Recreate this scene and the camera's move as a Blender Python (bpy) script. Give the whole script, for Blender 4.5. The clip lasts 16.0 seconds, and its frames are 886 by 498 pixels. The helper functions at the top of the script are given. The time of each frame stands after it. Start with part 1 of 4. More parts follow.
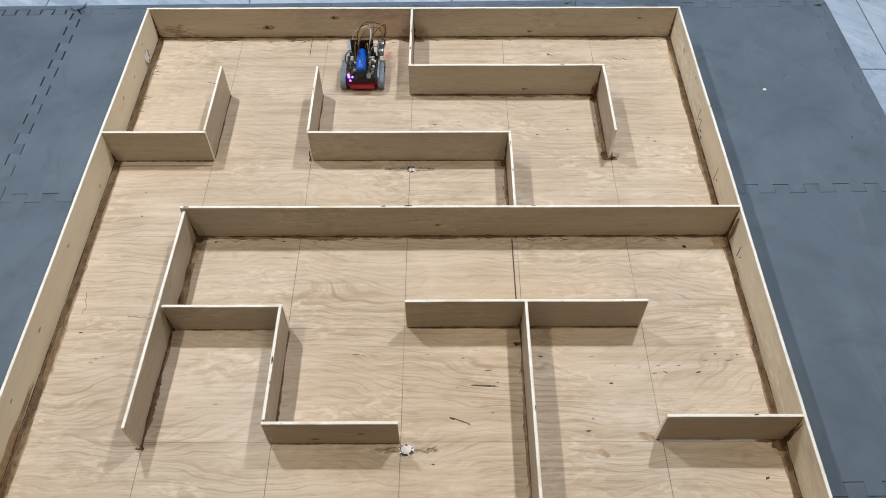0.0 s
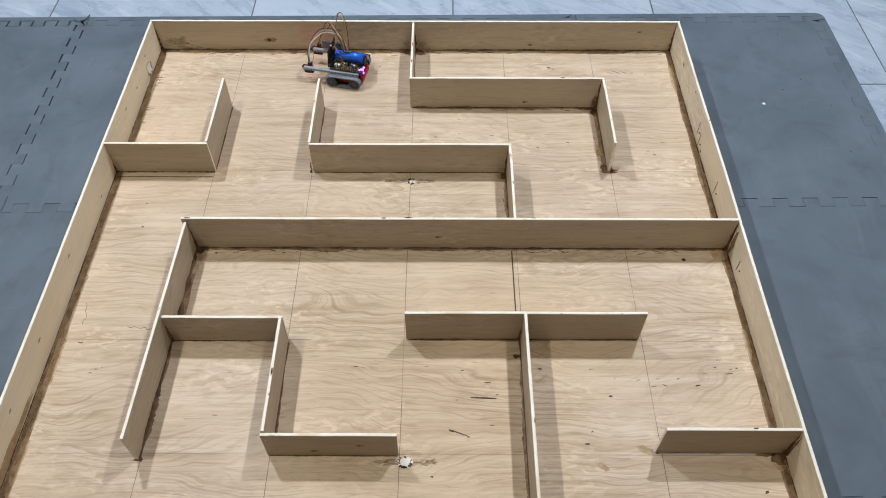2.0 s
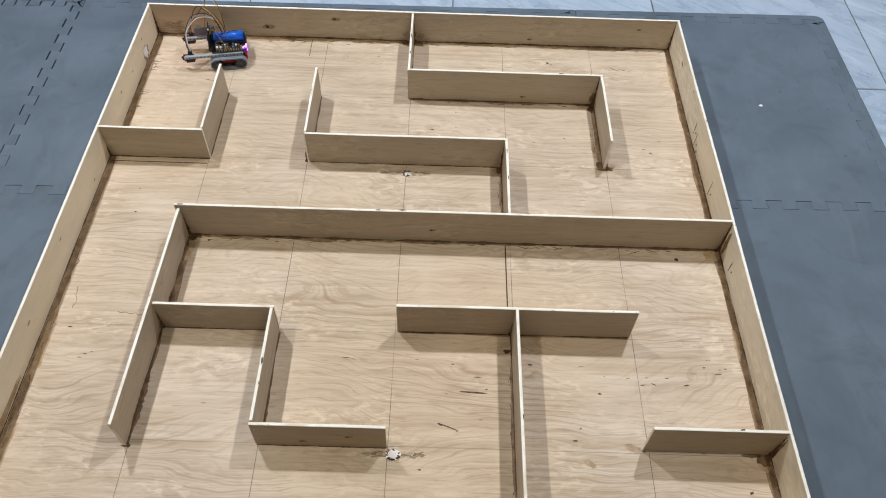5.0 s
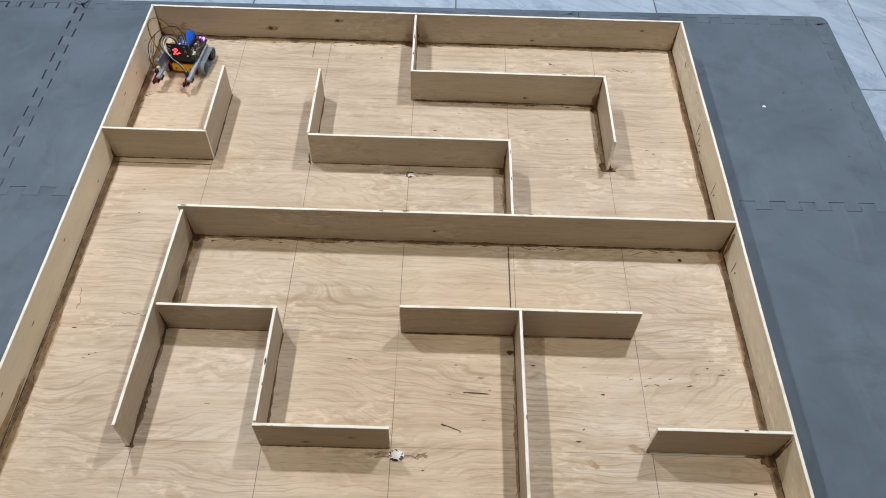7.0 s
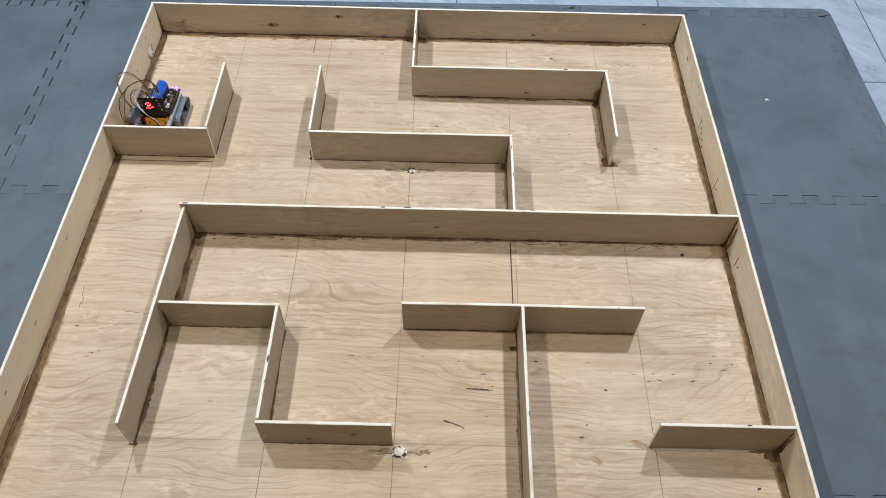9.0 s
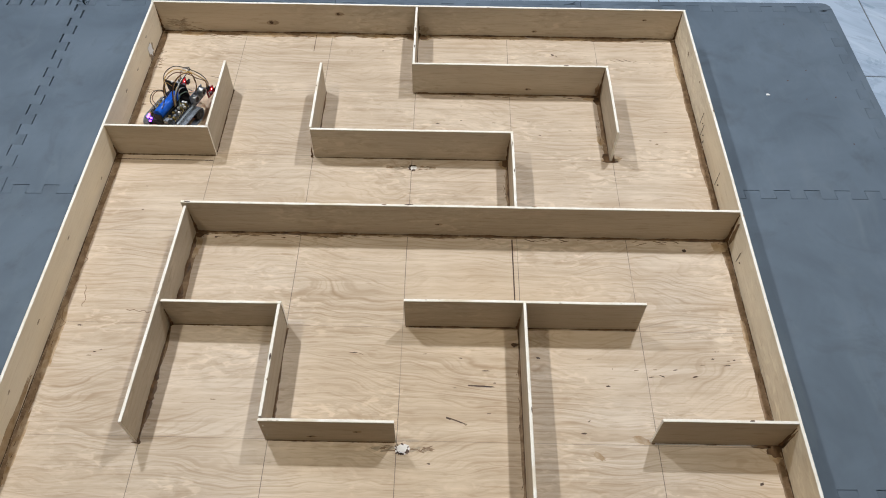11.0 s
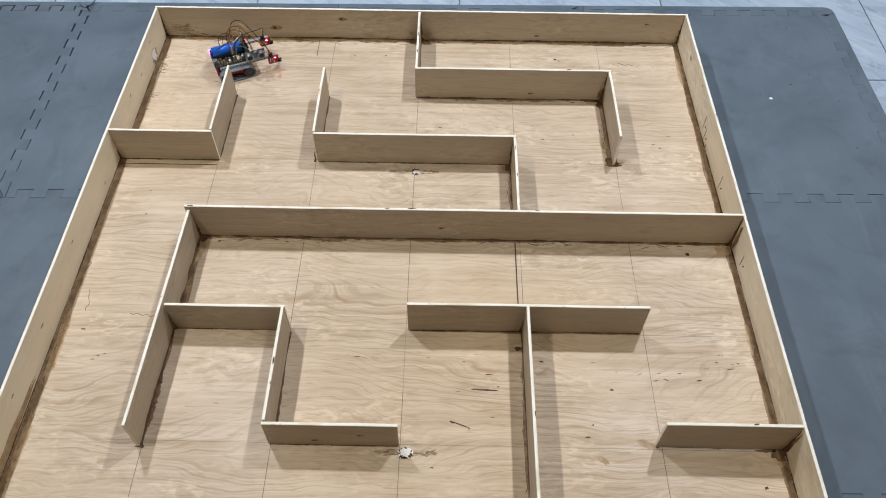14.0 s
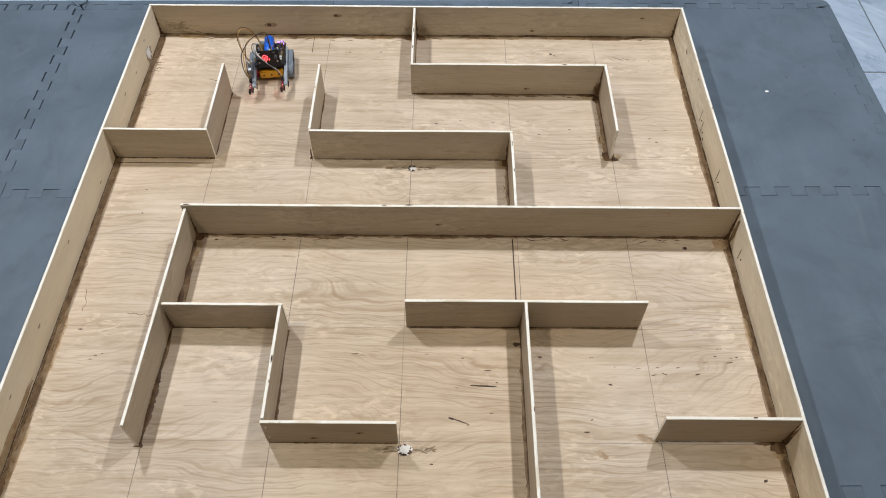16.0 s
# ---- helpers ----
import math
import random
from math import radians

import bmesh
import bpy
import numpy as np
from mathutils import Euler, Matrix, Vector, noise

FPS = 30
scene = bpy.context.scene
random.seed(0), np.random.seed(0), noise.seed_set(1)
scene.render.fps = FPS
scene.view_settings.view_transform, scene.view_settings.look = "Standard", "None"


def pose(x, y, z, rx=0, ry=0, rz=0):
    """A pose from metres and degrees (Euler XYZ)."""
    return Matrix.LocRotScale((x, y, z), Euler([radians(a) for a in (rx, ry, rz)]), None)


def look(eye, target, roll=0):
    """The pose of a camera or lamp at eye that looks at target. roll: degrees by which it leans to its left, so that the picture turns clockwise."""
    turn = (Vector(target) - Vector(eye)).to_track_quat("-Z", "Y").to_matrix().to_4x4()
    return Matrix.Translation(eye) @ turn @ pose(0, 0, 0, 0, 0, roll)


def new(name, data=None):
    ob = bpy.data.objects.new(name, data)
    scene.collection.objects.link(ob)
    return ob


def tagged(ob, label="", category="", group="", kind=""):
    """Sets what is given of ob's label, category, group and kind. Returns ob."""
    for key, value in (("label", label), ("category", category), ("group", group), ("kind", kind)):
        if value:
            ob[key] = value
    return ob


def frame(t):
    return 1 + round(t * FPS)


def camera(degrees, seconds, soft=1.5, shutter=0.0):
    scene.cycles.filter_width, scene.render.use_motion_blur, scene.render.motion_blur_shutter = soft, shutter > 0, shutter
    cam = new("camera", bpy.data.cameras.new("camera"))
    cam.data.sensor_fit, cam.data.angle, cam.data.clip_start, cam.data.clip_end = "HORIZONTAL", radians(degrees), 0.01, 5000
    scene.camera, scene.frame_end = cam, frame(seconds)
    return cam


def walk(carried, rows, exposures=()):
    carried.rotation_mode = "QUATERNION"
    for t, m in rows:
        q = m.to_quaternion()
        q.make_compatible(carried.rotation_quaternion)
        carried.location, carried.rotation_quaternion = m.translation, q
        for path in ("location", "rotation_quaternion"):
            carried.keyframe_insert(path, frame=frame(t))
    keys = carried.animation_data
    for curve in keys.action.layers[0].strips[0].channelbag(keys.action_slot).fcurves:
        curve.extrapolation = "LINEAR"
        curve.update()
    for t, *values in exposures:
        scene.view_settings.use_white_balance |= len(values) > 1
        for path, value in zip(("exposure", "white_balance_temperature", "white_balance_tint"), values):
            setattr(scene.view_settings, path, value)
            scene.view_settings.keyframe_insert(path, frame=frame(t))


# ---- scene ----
cam = camera(60.3, 16.0, soft=1.0)
PATH = [
    (0, (0.668, -0.281, 1.129), (0.666, 0.927, -0.465), -0.2),
    (0.5, (0.668, -0.28, 1.13), (0.667, 0.932, -0.461), -0.2),
    (1, (0.667, -0.279, 1.132), (0.666, 0.939, -0.455), -0.1),
    (1.5, (0.669, -0.28, 1.131), (0.666, 0.945, -0.45), -0.1),
    (2, (0.668, -0.282, 1.132), (0.666, 0.95, -0.444), 0.1),
    (2.5, (0.668, -0.282, 1.13), (0.669, 0.952, -0.443), 0.5),
    (3, (0.667, -0.282, 1.13), (0.674, 0.948, -0.447), 1.2),
    (3.5, (0.667, -0.279, 1.132), (0.682, 0.943, -0.451), 1.9),
    (4, (0.667, -0.276, 1.135), (0.687, 0.936, -0.456), 2.3),
    (6.5, (0.666, -0.28, 1.133), (0.678, 0.935, -0.455), 2.3),
    (7, (0.666, -0.279, 1.134), (0.676, 0.937, -0.454), 2.1),
    (7.5, (0.669, -0.276, 1.135), (0.675, 0.939, -0.454), 1.8),
    (8, (0.669, -0.276, 1.136), (0.673, 0.936, -0.455), 1.6),
    (8.5, (0.668, -0.276, 1.134), (0.672, 0.933, -0.459), 1.5),
    (9, (0.669, -0.276, 1.134), (0.67, 0.929, -0.462), 1.4),
    (11.5, (0.669, -0.276, 1.134), (0.666, 0.923, -0.467), 0.9),
    (12, (0.667, -0.276, 1.133), (0.665, 0.923, -0.467), 1.0),
    (12.5, (0.669, -0.278, 1.133), (0.662, 0.925, -0.465), 0.7),
    (13, (0.669, -0.278, 1.132), (0.66, 0.927, -0.464), 0.7),
    (13.5, (0.668, -0.279, 1.132), (0.659, 0.93, -0.462), 0.7),
    (14, (0.668, -0.279, 1.132), (0.658, 0.932, -0.46), 0.6),
    (14.5, (0.669, -0.276, 1.134), (0.659, 0.936, -0.456), 0.5),
    (15, (0.669, -0.277, 1.135), (0.66, 0.936, -0.456), 0.3),
    (15.5, (0.669, -0.276, 1.134), (0.662, 0.931, -0.46), 0.3),
    (16, (0.668, -0.277, 1.131), (0.665, 0.925, -0.467), 0.3),
]
walk(cam, [(t, look(eye, target, roll)) for t, eye, target, roll in PATH])

# ---- light ----
world = bpy.data.worlds.new("world")
scene.world = world
world.use_nodes = True
world.node_tree.nodes["Background"].inputs[0].default_value = (0.9, 0.95, 1.0, 1)
world.node_tree.nodes["Background"].inputs[1].default_value = 0.003

CEILING_Z = 2.40
COOL, WARM = (0.955, 0.998, 1.085), (1.0, 0.955, 0.845)
DOWNLIGHTS = [(-0.47, 1.57, 132.0, COOL), (1.51, 1.49, 136.0, COOL), (-0.48, 0.15, 75.0, WARM), (1.50, 0.12, 52.0, WARM)]
for lx, ly, watts, tone in DOWNLIGHTS:
    lamp = bpy.data.lights.new("downlight_lamp", "SPOT")
    lamp.spot_size, lamp.spot_blend, lamp.shadow_soft_size, lamp.energy, lamp.color = 2.9, 0.2, 0.05, watts, tone
    new("downlight_lamp", lamp).matrix_world = pose(lx, ly, CEILING_Z - 0.02)


# ---- materials ----
def material(name, colour=(0.5, 0.5, 0.5), rough=0.5, metal=0.0, glow=None, strength=0.0):
    m = bpy.data.materials.new(name)
    m.use_nodes = True
    b = m.node_tree.nodes["Principled BSDF"]
    b.inputs["Base Color"].default_value = (*colour, 1)
    b.inputs["Roughness"].default_value = rough
    b.inputs["Metallic"].default_value = metal
    if glow:
        b.inputs["Emission Color"].default_value = (*glow, 1)
        b.inputs["Emission Strength"].default_value = strength
    return m


class Nodes:
    """Short hand for building a node tree."""

    def __init__(self, m):
        self.tree = m.node_tree
        self.bsdf = self.tree.nodes["Principled BSDF"]

    def add(self, kind, ins=None, **props):
        n = self.tree.nodes.new(kind)
        for k, v in props.items():
            setattr(n, k, v)
        for k, v in (ins or {}).items():
            self.put(n.inputs[k], v)
        return n

    def put(self, socket, v):
        if isinstance(v, bpy.types.NodeSocket):
            self.tree.links.new(v, socket)
        else:
            socket.default_value = v

    def math(self, op, a, b=0.0, c=0.0):
        return self.add("ShaderNodeMath", {0: a, 1: b, 2: c}, operation=op).outputs[0]

    def noise(self, vec, scale, detail=3.0, rough=0.55, distort=0.0):
        return self.add("ShaderNodeTexNoise", {"Vector": vec, "Scale": scale, "Detail": detail, "Roughness": rough,
                                               "Distortion": distort}).outputs["Fac"]

    def mix(self, fac, a, b, blend="MIX"):
        n = self.add("ShaderNodeMix", data_type="RGBA", blend_type=blend)
        self.put(n.inputs[0], fac)
        self.put(n.inputs[6], a if isinstance(a, bpy.types.NodeSocket) else (*a, 1))
        self.put(n.inputs[7], b if isinstance(b, bpy.types.NodeSocket) else (*b, 1))
        return n.outputs[2]

    def span(self, v, lo, hi, a=0.0, b=1.0):
        return self.add("ShaderNodeMapRange", {0: v, 1: lo, 2: hi, 3: a, 4: b}).outputs[0]

    def bump(self, height, strength, distance):
        n = self.add("ShaderNodeBump", {"Height": height, "Strength": strength, "Distance": distance})
        self.tree.links.new(n.outputs[0], self.bsdf.inputs["Normal"])

    def coords(self, scale, shift=True):
        vec = self.add("ShaderNodeTexCoord").outputs["Object"]
        if shift:
            rnd = self.add("ShaderNodeObjectInfo").outputs["Random"]
            off = self.add("ShaderNodeCombineXYZ", {0: self.math("MULTIPLY", rnd, 7.3), 1: self.math("MULTIPLY", rnd, 3.1),
                                                    2: self.math("MULTIPLY", rnd, 5.7)}).outputs[0]
            vec = self.add("ShaderNodeVectorMath", {0: vec, 1: off}, operation="ADD").outputs[0]
        return self.add("ShaderNodeVectorMath", {0: vec, 1: scale}, operation="MULTIPLY").outputs[0]


COLUMN_LINES = (0.199, 0.399, 0.600, 0.805, 1.009)
ROW_LINES = (0.197, 0.403, 0.605, 0.806, 1.001)


# centre on the board, half length, half width, depth of the arches round a buried knot
KNOT_ARCHES = [(0.612, 0.178, 0.060, 0.030, 32.0), (0.500, 0.160, 0.055, 0.030, -22.0), (1.080, 0.115, 0.075, 0.028, -15.6), (0.603, 0.770, 0.060, 0.022, 16.8),
               (1.060, 0.520, 0.080, 0.026, 13.2), (0.440, 0.500, 0.080, 0.030, -12.0), (0.300, 0.090, 0.080, 0.030, 14.4), (0.690, 0.100, 0.070, 0.025, -13.2),
               (1.120, 1.040, 0.070, 0.024, 12.0), (0.900, 0.690, 0.100, 0.026, 10.8)]


def plywood(name, light, dark, figure=0.5, lines=False, streaky=1.0):
    """Rotary-cut plywood: contour-like figure along x, fine fibres, pale flecks and blotches."""
    m = material(name, rough=0.55)
    n = Nodes(m)
    axis = n.add("ShaderNodeSeparateXYZ", {0: n.coords((1, 1, 1), not lines)})
    across = n.math("ADD", axis.outputs[1], axis.outputs[2])
    slow = n.noise(n.coords((2.4, 5.0, 5.0), not lines), 1.0, 3.0, 0.5, 0.3)
    fine = n.noise(n.coords((16, 40, 40), not lines), 1.0, 2.0, 0.5)
    phase = n.math("ADD", n.math("MULTIPLY", across, 400.0), n.math("ADD", n.math("MULTIPLY", slow, 105.0), n.math("MULTIPLY", fine, 5.0)))
    if lines:
        # the figure bows round buried knots in cathedral arches
        for kx, ky, wide, tall, turns in KNOT_ARCHES:
            u = n.math("MULTIPLY", n.math("SUBTRACT", axis.outputs[0], kx), 1 / wide)
            v = n.math("MULTIPLY", n.math("SUBTRACT", axis.outputs[1], ky), 1 / tall)
            d = n.math("ADD", n.math("MULTIPLY", u, u), n.math("ADD", n.math("MULTIPLY", v, v), 1.0))
            phase = n.math("ADD", phase, n.math("DIVIDE", turns, d))
    rings = n.span(n.math("SINE", phase), 0.45, 1.0)
    rings = n.math("ADD", n.math("MULTIPLY", rings, 0.75), n.math("MULTIPLY", n.span(n.math("SINE", n.math("MULTIPLY", phase, 2.63)), 0.4, 1.0), 0.45))
    where = n.span(n.noise(n.coords((2.2, 4.0, 4.0), not lines), 1.3, 2.0), 0.30, 0.62, 0.15, 1.0)
    if lines:
        # the far sheet of veneer is plainer than the near one
        where = n.math("MULTIPLY", where, n.span(axis.outputs[1], 0.62, 0.84, 1.0, 0.62))
    fibre = n.noise(n.coords((14, 420, 420), not lines), 1.0, 3.0, 0.7)
    streak = n.noise(n.coords((3.5, 60, 60), not lines), 1.0, 4.0, 0.65, 0.4)
    blotch = n.noise(n.coords((3.0, 5.0, 5.0), not lines), 1.7, 3.0, 0.6)
    col = n.mix(n.span(streak, 0.36, 0.66, 0.0, streaky), light, tuple(0.45 * a + 0.55 * b for a, b in zip(light, dark)))
    col = n.mix(n.math("MULTIPLY", n.math("MULTIPLY", rings, where), figure), col, dark)
    col = n.mix(n.span(blotch, 0.45, 0.70, 0.0, 0.6), col, tuple(min(1, 1.18 * a) for a in light))
    col = n.mix(n.span(fibre, 0.52, 0.76, 0.0, 0.5), col, dark)
    col = n.mix(n.span(n.noise(n.coords((26, 190, 190), not lines), 1.0, 2.0, 0.6), 0.60, 0.72, 0.0, 0.45), col, dark)
    # pale ripple flecks across the grain
    fleck = n.noise(n.coords((38, 90, 90), not lines), 1.0, 2.0, 0.5, 0.8)
    zone = n.span(n.noise(n.coords((4, 7, 7), not lines), 1.0, 2.0), 0.46, 0.62)
    col = n.mix(n.math("MULTIPLY", n.span(fleck, 0.54, 0.66, 0.0, 0.55), zone), col, tuple(min(1, 1.3 * a) for a in light))
    col = n.mix(n.math("MULTIPLY", n.span(fleck, 0.44, 0.32, 0.0, 0.4), zone), col, dark)
    warm = n.noise(n.coords((1.2, 1.7, 1.7), not lines), 1.0, 2.0)
    col = n.mix(n.span(warm, 0.48, 0.70, 0.0, 0.5), col, (light[0] * 0.98, light[1] * 0.86, light[2] * 0.68))
    if lines:
        # one sheet of the veneer, near the middle, is warmer than the others
        place = n.math("MULTIPLY", n.span(axis.outputs[0], 0.36, 0.46), n.math("MULTIPLY", n.span(axis.outputs[0], 0.98, 0.80), n.span(axis.outputs[1], 0.62, 0.36)))
        col = n.mix(n.math("MULTIPLY", place, 0.75), col, (1.0, 0.95, 0.855), "MULTIPLY")
        # pencilled square grid, a little wavering and worn
        p = n.add("ShaderNodeSeparateXYZ", {0: n.add("ShaderNodeTexCoord").outputs["Object"]})
        waver = n.math("MULTIPLY", n.math("SUBTRACT", n.noise(n.coords((3, 3, 3), False), 1.0, 2.0), 0.5), 0.004)
        near = None
        for axis, values, half, ink in ((0, COLUMN_LINES, 0.0006, 0.9), (1, ROW_LINES, 0.0005, 0.6)):
            pos = n.math("ADD", p.outputs[axis], waver)
            for v in values:
                hit = n.math("LESS_THAN", n.math("ABSOLUTE", n.math("SUBTRACT", pos, v)), half)
                hit = n.math("MULTIPLY", hit, ink)
                near = hit if near is None else n.math("MAXIMUM", near, hit)
        worn = n.span(n.noise(n.coords((9, 9, 9), False), 1.0, 3.0), 0.3, 0.55, 0.25, 0.8)
        col = n.mix(n.math("MULTIPLY", near, worn), col, (0.07, 0.055, 0.045))
    n.put(n.bsdf.inputs["Base Color"], col)
    n.put(n.bsdf.inputs["Roughness"], n.span(streak, 0.3, 0.7, 0.45, 0.62))
    n.bump(n.math("ADD", fibre, n.math("MULTIPLY", streak, 1.5)), 0.12, 0.0008)
    return m


M_BOARD = plywood("birch plywood board", (0.600, 0.497, 0.380), (0.335, 0.225, 0.128), 0.70, True, 1.0)
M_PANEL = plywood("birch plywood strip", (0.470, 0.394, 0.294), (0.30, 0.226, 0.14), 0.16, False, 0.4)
# the two outer side strips take a paler copy of the strip plywood
M_PALE = plywood("paler plywood strip", (0.79, 0.715, 0.575), (0.56, 0.46, 0.32), 0.10, False, 0.35)


def sawn_edge():
    """Pale sawn plywood edge, nicked and browned here and there."""
    m = material("pale sawn plywood edge", rough=0.6)
    n = Nodes(m)
    col = n.mix(n.span(n.noise(n.coords((40, 160, 160)), 1.0, 3.0, 0.6), 0.35, 0.7), (0.93, 0.90, 0.83), (0.80, 0.74, 0.62))
    col = n.mix(n.span(n.noise(n.coords((11, 11, 11)), 1.0, 2.0), 0.60, 0.68, 0.0, 0.5), col, (0.62, 0.50, 0.34))
    col = n.mix(n.span(n.noise(n.coords((85, 260, 260)), 1.0, 2.0), 0.70, 0.74, 0.0, 0.75), col, (0.22, 0.14, 0.08))
    n.put(n.bsdf.inputs["Base Color"], col)
    n.bump(n.noise(n.coords((300, 300, 300)), 1.0, 2.0), 0.2, 0.0006)
    return m


M_EDGE = sawn_edge()


def stained(name, colour, second, scale, rough, bump):
    m = material(name, rough=rough)
    n = Nodes(m)
    v = n.noise(n.coords((1, 1, 1)), scale, 5.0, 0.65)
    n.put(n.bsdf.inputs["Base Color"], n.mix(n.span(v, 0.35, 0.65), colour, second))
    n.bump(n.noise(n.coords((1, 1, 1)), scale * 6, 3.0), bump, 0.001)
    return m


def foam():
    m = material("grey eva foam", rough=0.7)
    n = Nodes(m)
    big = n.noise(n.coords((1, 1, 1)), 5.0, 4.0, 0.6, 0.5)
    smear = n.noise(n.coords((9, 3, 3)), 1.6, 4.0, 0.6, 1.0)
    grain = n.noise(n.coords((1, 1, 1)), 900.0, 2.0)
    dust = n.span(n.noise(n.coords((1, 1, 1)), 210.0, 1.0), 0.74, 0.78)
    col = n.mix(n.span(big, 0.32, 0.68), (0.078, 0.108, 0.142), (0.122, 0.162, 0.207))
    col = n.mix(n.span(smear, 0.52, 0.75, 0.0, 0.4), col, (0.150, 0.186, 0.218))
    col = n.mix(n.span(smear, 0.2, 0.4, 0.35, 0.0), col, (0.070, 0.082, 0.096))
    scuff = n.noise(n.coords((1, 1, 1)), 8.0, 5.0, 0.65, 0.6)
    col = n.mix(n.span(scuff, 0.55, 0.72, 0.0, 0.5), col, (0.055, 0.070, 0.085))
    col = n.mix(n.math("MULTIPLY", dust, 0.25), col, (0.05, 0.05, 0.05))
    n.put(n.bsdf.inputs["Base Color"], col)
    n.put(n.bsdf.inputs["Roughness"], n.span(big, 0.3, 0.7, 0.6, 0.78))
    n.bump(grain, 0.25, 0.0006)
    return m


def marble():
    m = material("pale blue-grey marbled porcelain", rough=0.28)
    n = Nodes(m)
    turned = n.add("ShaderNodeMapping", {"Vector": n.coords((1, 1, 1)), "Rotation": (0, 0, 0.62)}).outputs[0]

    def along(scale):
        return n.add("ShaderNodeVectorMath", {0: turned, 1: scale}, operation="MULTIPLY").outputs[0]

    wavy = n.noise(along((1.2, 3.6, 1)), 1.5, 6.0, 0.62, 1.2)
    vein = n.math("ABSOLUTE", n.math("SUBTRACT", wavy, 0.5))
    cloud = n.noise(along((1.5, 3.2, 1)), 2.4, 5.0, 0.6, 0.8)
    streaks = n.noise(along((1.8, 8.0, 1)), 2.6, 5.0, 0.62, 0.9)
    col = n.mix(n.span(cloud, 0.3, 0.7), (0.33, 0.42, 0.53), (0.46, 0.55, 0.665))
    col = n.mix(n.span(vein, 0.0, 0.03, 0.5, 0.0), col, (0.23, 0.30, 0.40))
    col = n.mix(n.span(streaks, 0.54, 0.68, 0.0, 0.5), col, (0.27, 0.35, 0.46))
    col = n.mix(n.span(streaks, 0.45, 0.33, 0.0, 0.55), col, (0.57, 0.65, 0.75))
    n.put(n.bsdf.inputs["Base Color"], col)
    n.put(n.bsdf.inputs["Roughness"], n.span(cloud, 0.3, 0.7, 0.22, 0.36))
    n.bump(cloud, 0.06, 0.002)
    return m


M_FOAM, M_TILE = foam(), marble()
M_GROUT = stained("dark grout", (0.10, 0.11, 0.12), (0.15, 0.16, 0.17), 30, 0.9, 0.4)
# walls and ceiling stay out of view, kept dark to hold down bounced light
M_ROOM_WALL = stained("dark unseen wall tone", (0.050, 0.049, 0.048), (0.065, 0.064, 0.062), 6, 0.85, 0.1)
M_CEILING = stained("dark unseen ceiling tone", (0.10, 0.10, 0.099), (0.12, 0.12, 0.119), 5, 0.9, 0.1)
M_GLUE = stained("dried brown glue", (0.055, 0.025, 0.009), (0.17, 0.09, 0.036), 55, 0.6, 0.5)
M_SOOT = stained("dark brown scorch", (0.040, 0.018, 0.009), (0.105, 0.052, 0.026), 90, 0.6, 0.3)
M_AMBER = stained("amber glue smear", (0.33, 0.205, 0.09), (0.48, 0.36, 0.23), 70, 0.5, 0.2)
# brown of the glue stains, also of the shade painted along the feet
M_STAIN_SHADE = stained("brown stain and foot shade", (0.155, 0.086, 0.036), (0.33, 0.22, 0.125), 60, 0.5, 0.2)
M_FILLER = stained("white wood filler", (0.72, 0.69, 0.64), (0.82, 0.80, 0.76), 80, 0.7, 0.4)
M_KNOT = stained("brown knot wood", (0.22, 0.15, 0.09), (0.34, 0.25, 0.155), 120, 0.6, 0.2)
M_HOT_GLUE = material("clear hot glue", (0.50, 0.47, 0.43), 0.10)
M_PAPER = stained("torn white paper", (0.74, 0.75, 0.76), (0.88, 0.88, 0.88), 150, 0.8, 0.3)
M_STEEL = material("steel nail", (0.6, 0.6, 0.58), 0.3, 1.0)
M_LAMP_RIM = material("white lamp rim", (0.8, 0.8, 0.8), 0.4)
M_DIFFUSER = material("lit lamp diffuser", (0.9, 0.9, 0.9), 0.5, glow=(1.0, 0.95, 0.87), strength=6.0)
# robot
M_RUBBER = stained("grey track rubber", (0.15, 0.175, 0.21), (0.20, 0.23, 0.27), 200, 0.65, 0.3)
M_WHEEL = stained("dark grey wheel plastic", (0.012, 0.013, 0.015), (0.022, 0.023, 0.025), 150, 0.45, 0.1)
M_HUB = material("grey hub plastic", (0.055, 0.058, 0.062), 0.45)
M_BEAM = stained("light grey brick plastic", (0.29, 0.33, 0.375), (0.34, 0.385, 0.43), 120, 0.35, 0.05)
M_HOLE = material("dark pin hole", (0.02, 0.02, 0.022), 0.7)
M_RED = stained("red plastic", (0.38, 0.006, 0.022), (0.45, 0.008, 0.027), 120, 0.35, 0.05)
M_YELLOW = stained("yellow plastic", (0.72, 0.36, 0.015), (0.78, 0.41, 0.02), 120, 0.4, 0.05)
M_BLUE = stained("blue battery wrap", (0.008, 0.11, 0.60), (0.012, 0.14, 0.70), 90, 0.3, 0.04)
M_BLACK = material("black plastic", (0.007, 0.007, 0.008), 0.6)
M_PCB = stained("black circuit board", (0.006, 0.007, 0.009), (0.011, 0.012, 0.015), 260, 0.62, 0.05)
M_RED_PCB = stained("dark red circuit board", (0.20, 0.008, 0.025), (0.26, 0.012, 0.03), 260, 0.4, 0.05)
M_GOLD = material("gold contact", (0.75, 0.52, 0.18), 0.3, 1.0)
M_WHITE = material("white plastic", (0.75, 0.75, 0.73), 0.45)
M_SILVER = material("dull silver can", (0.32, 0.335, 0.35), 0.38, 0.8)
M_MESH = material("dark sensor mesh", (0.02, 0.022, 0.025), 0.6)
M_SENSOR_GREY = material("blue-grey sensor board", (0.13, 0.16, 0.21), 0.45)
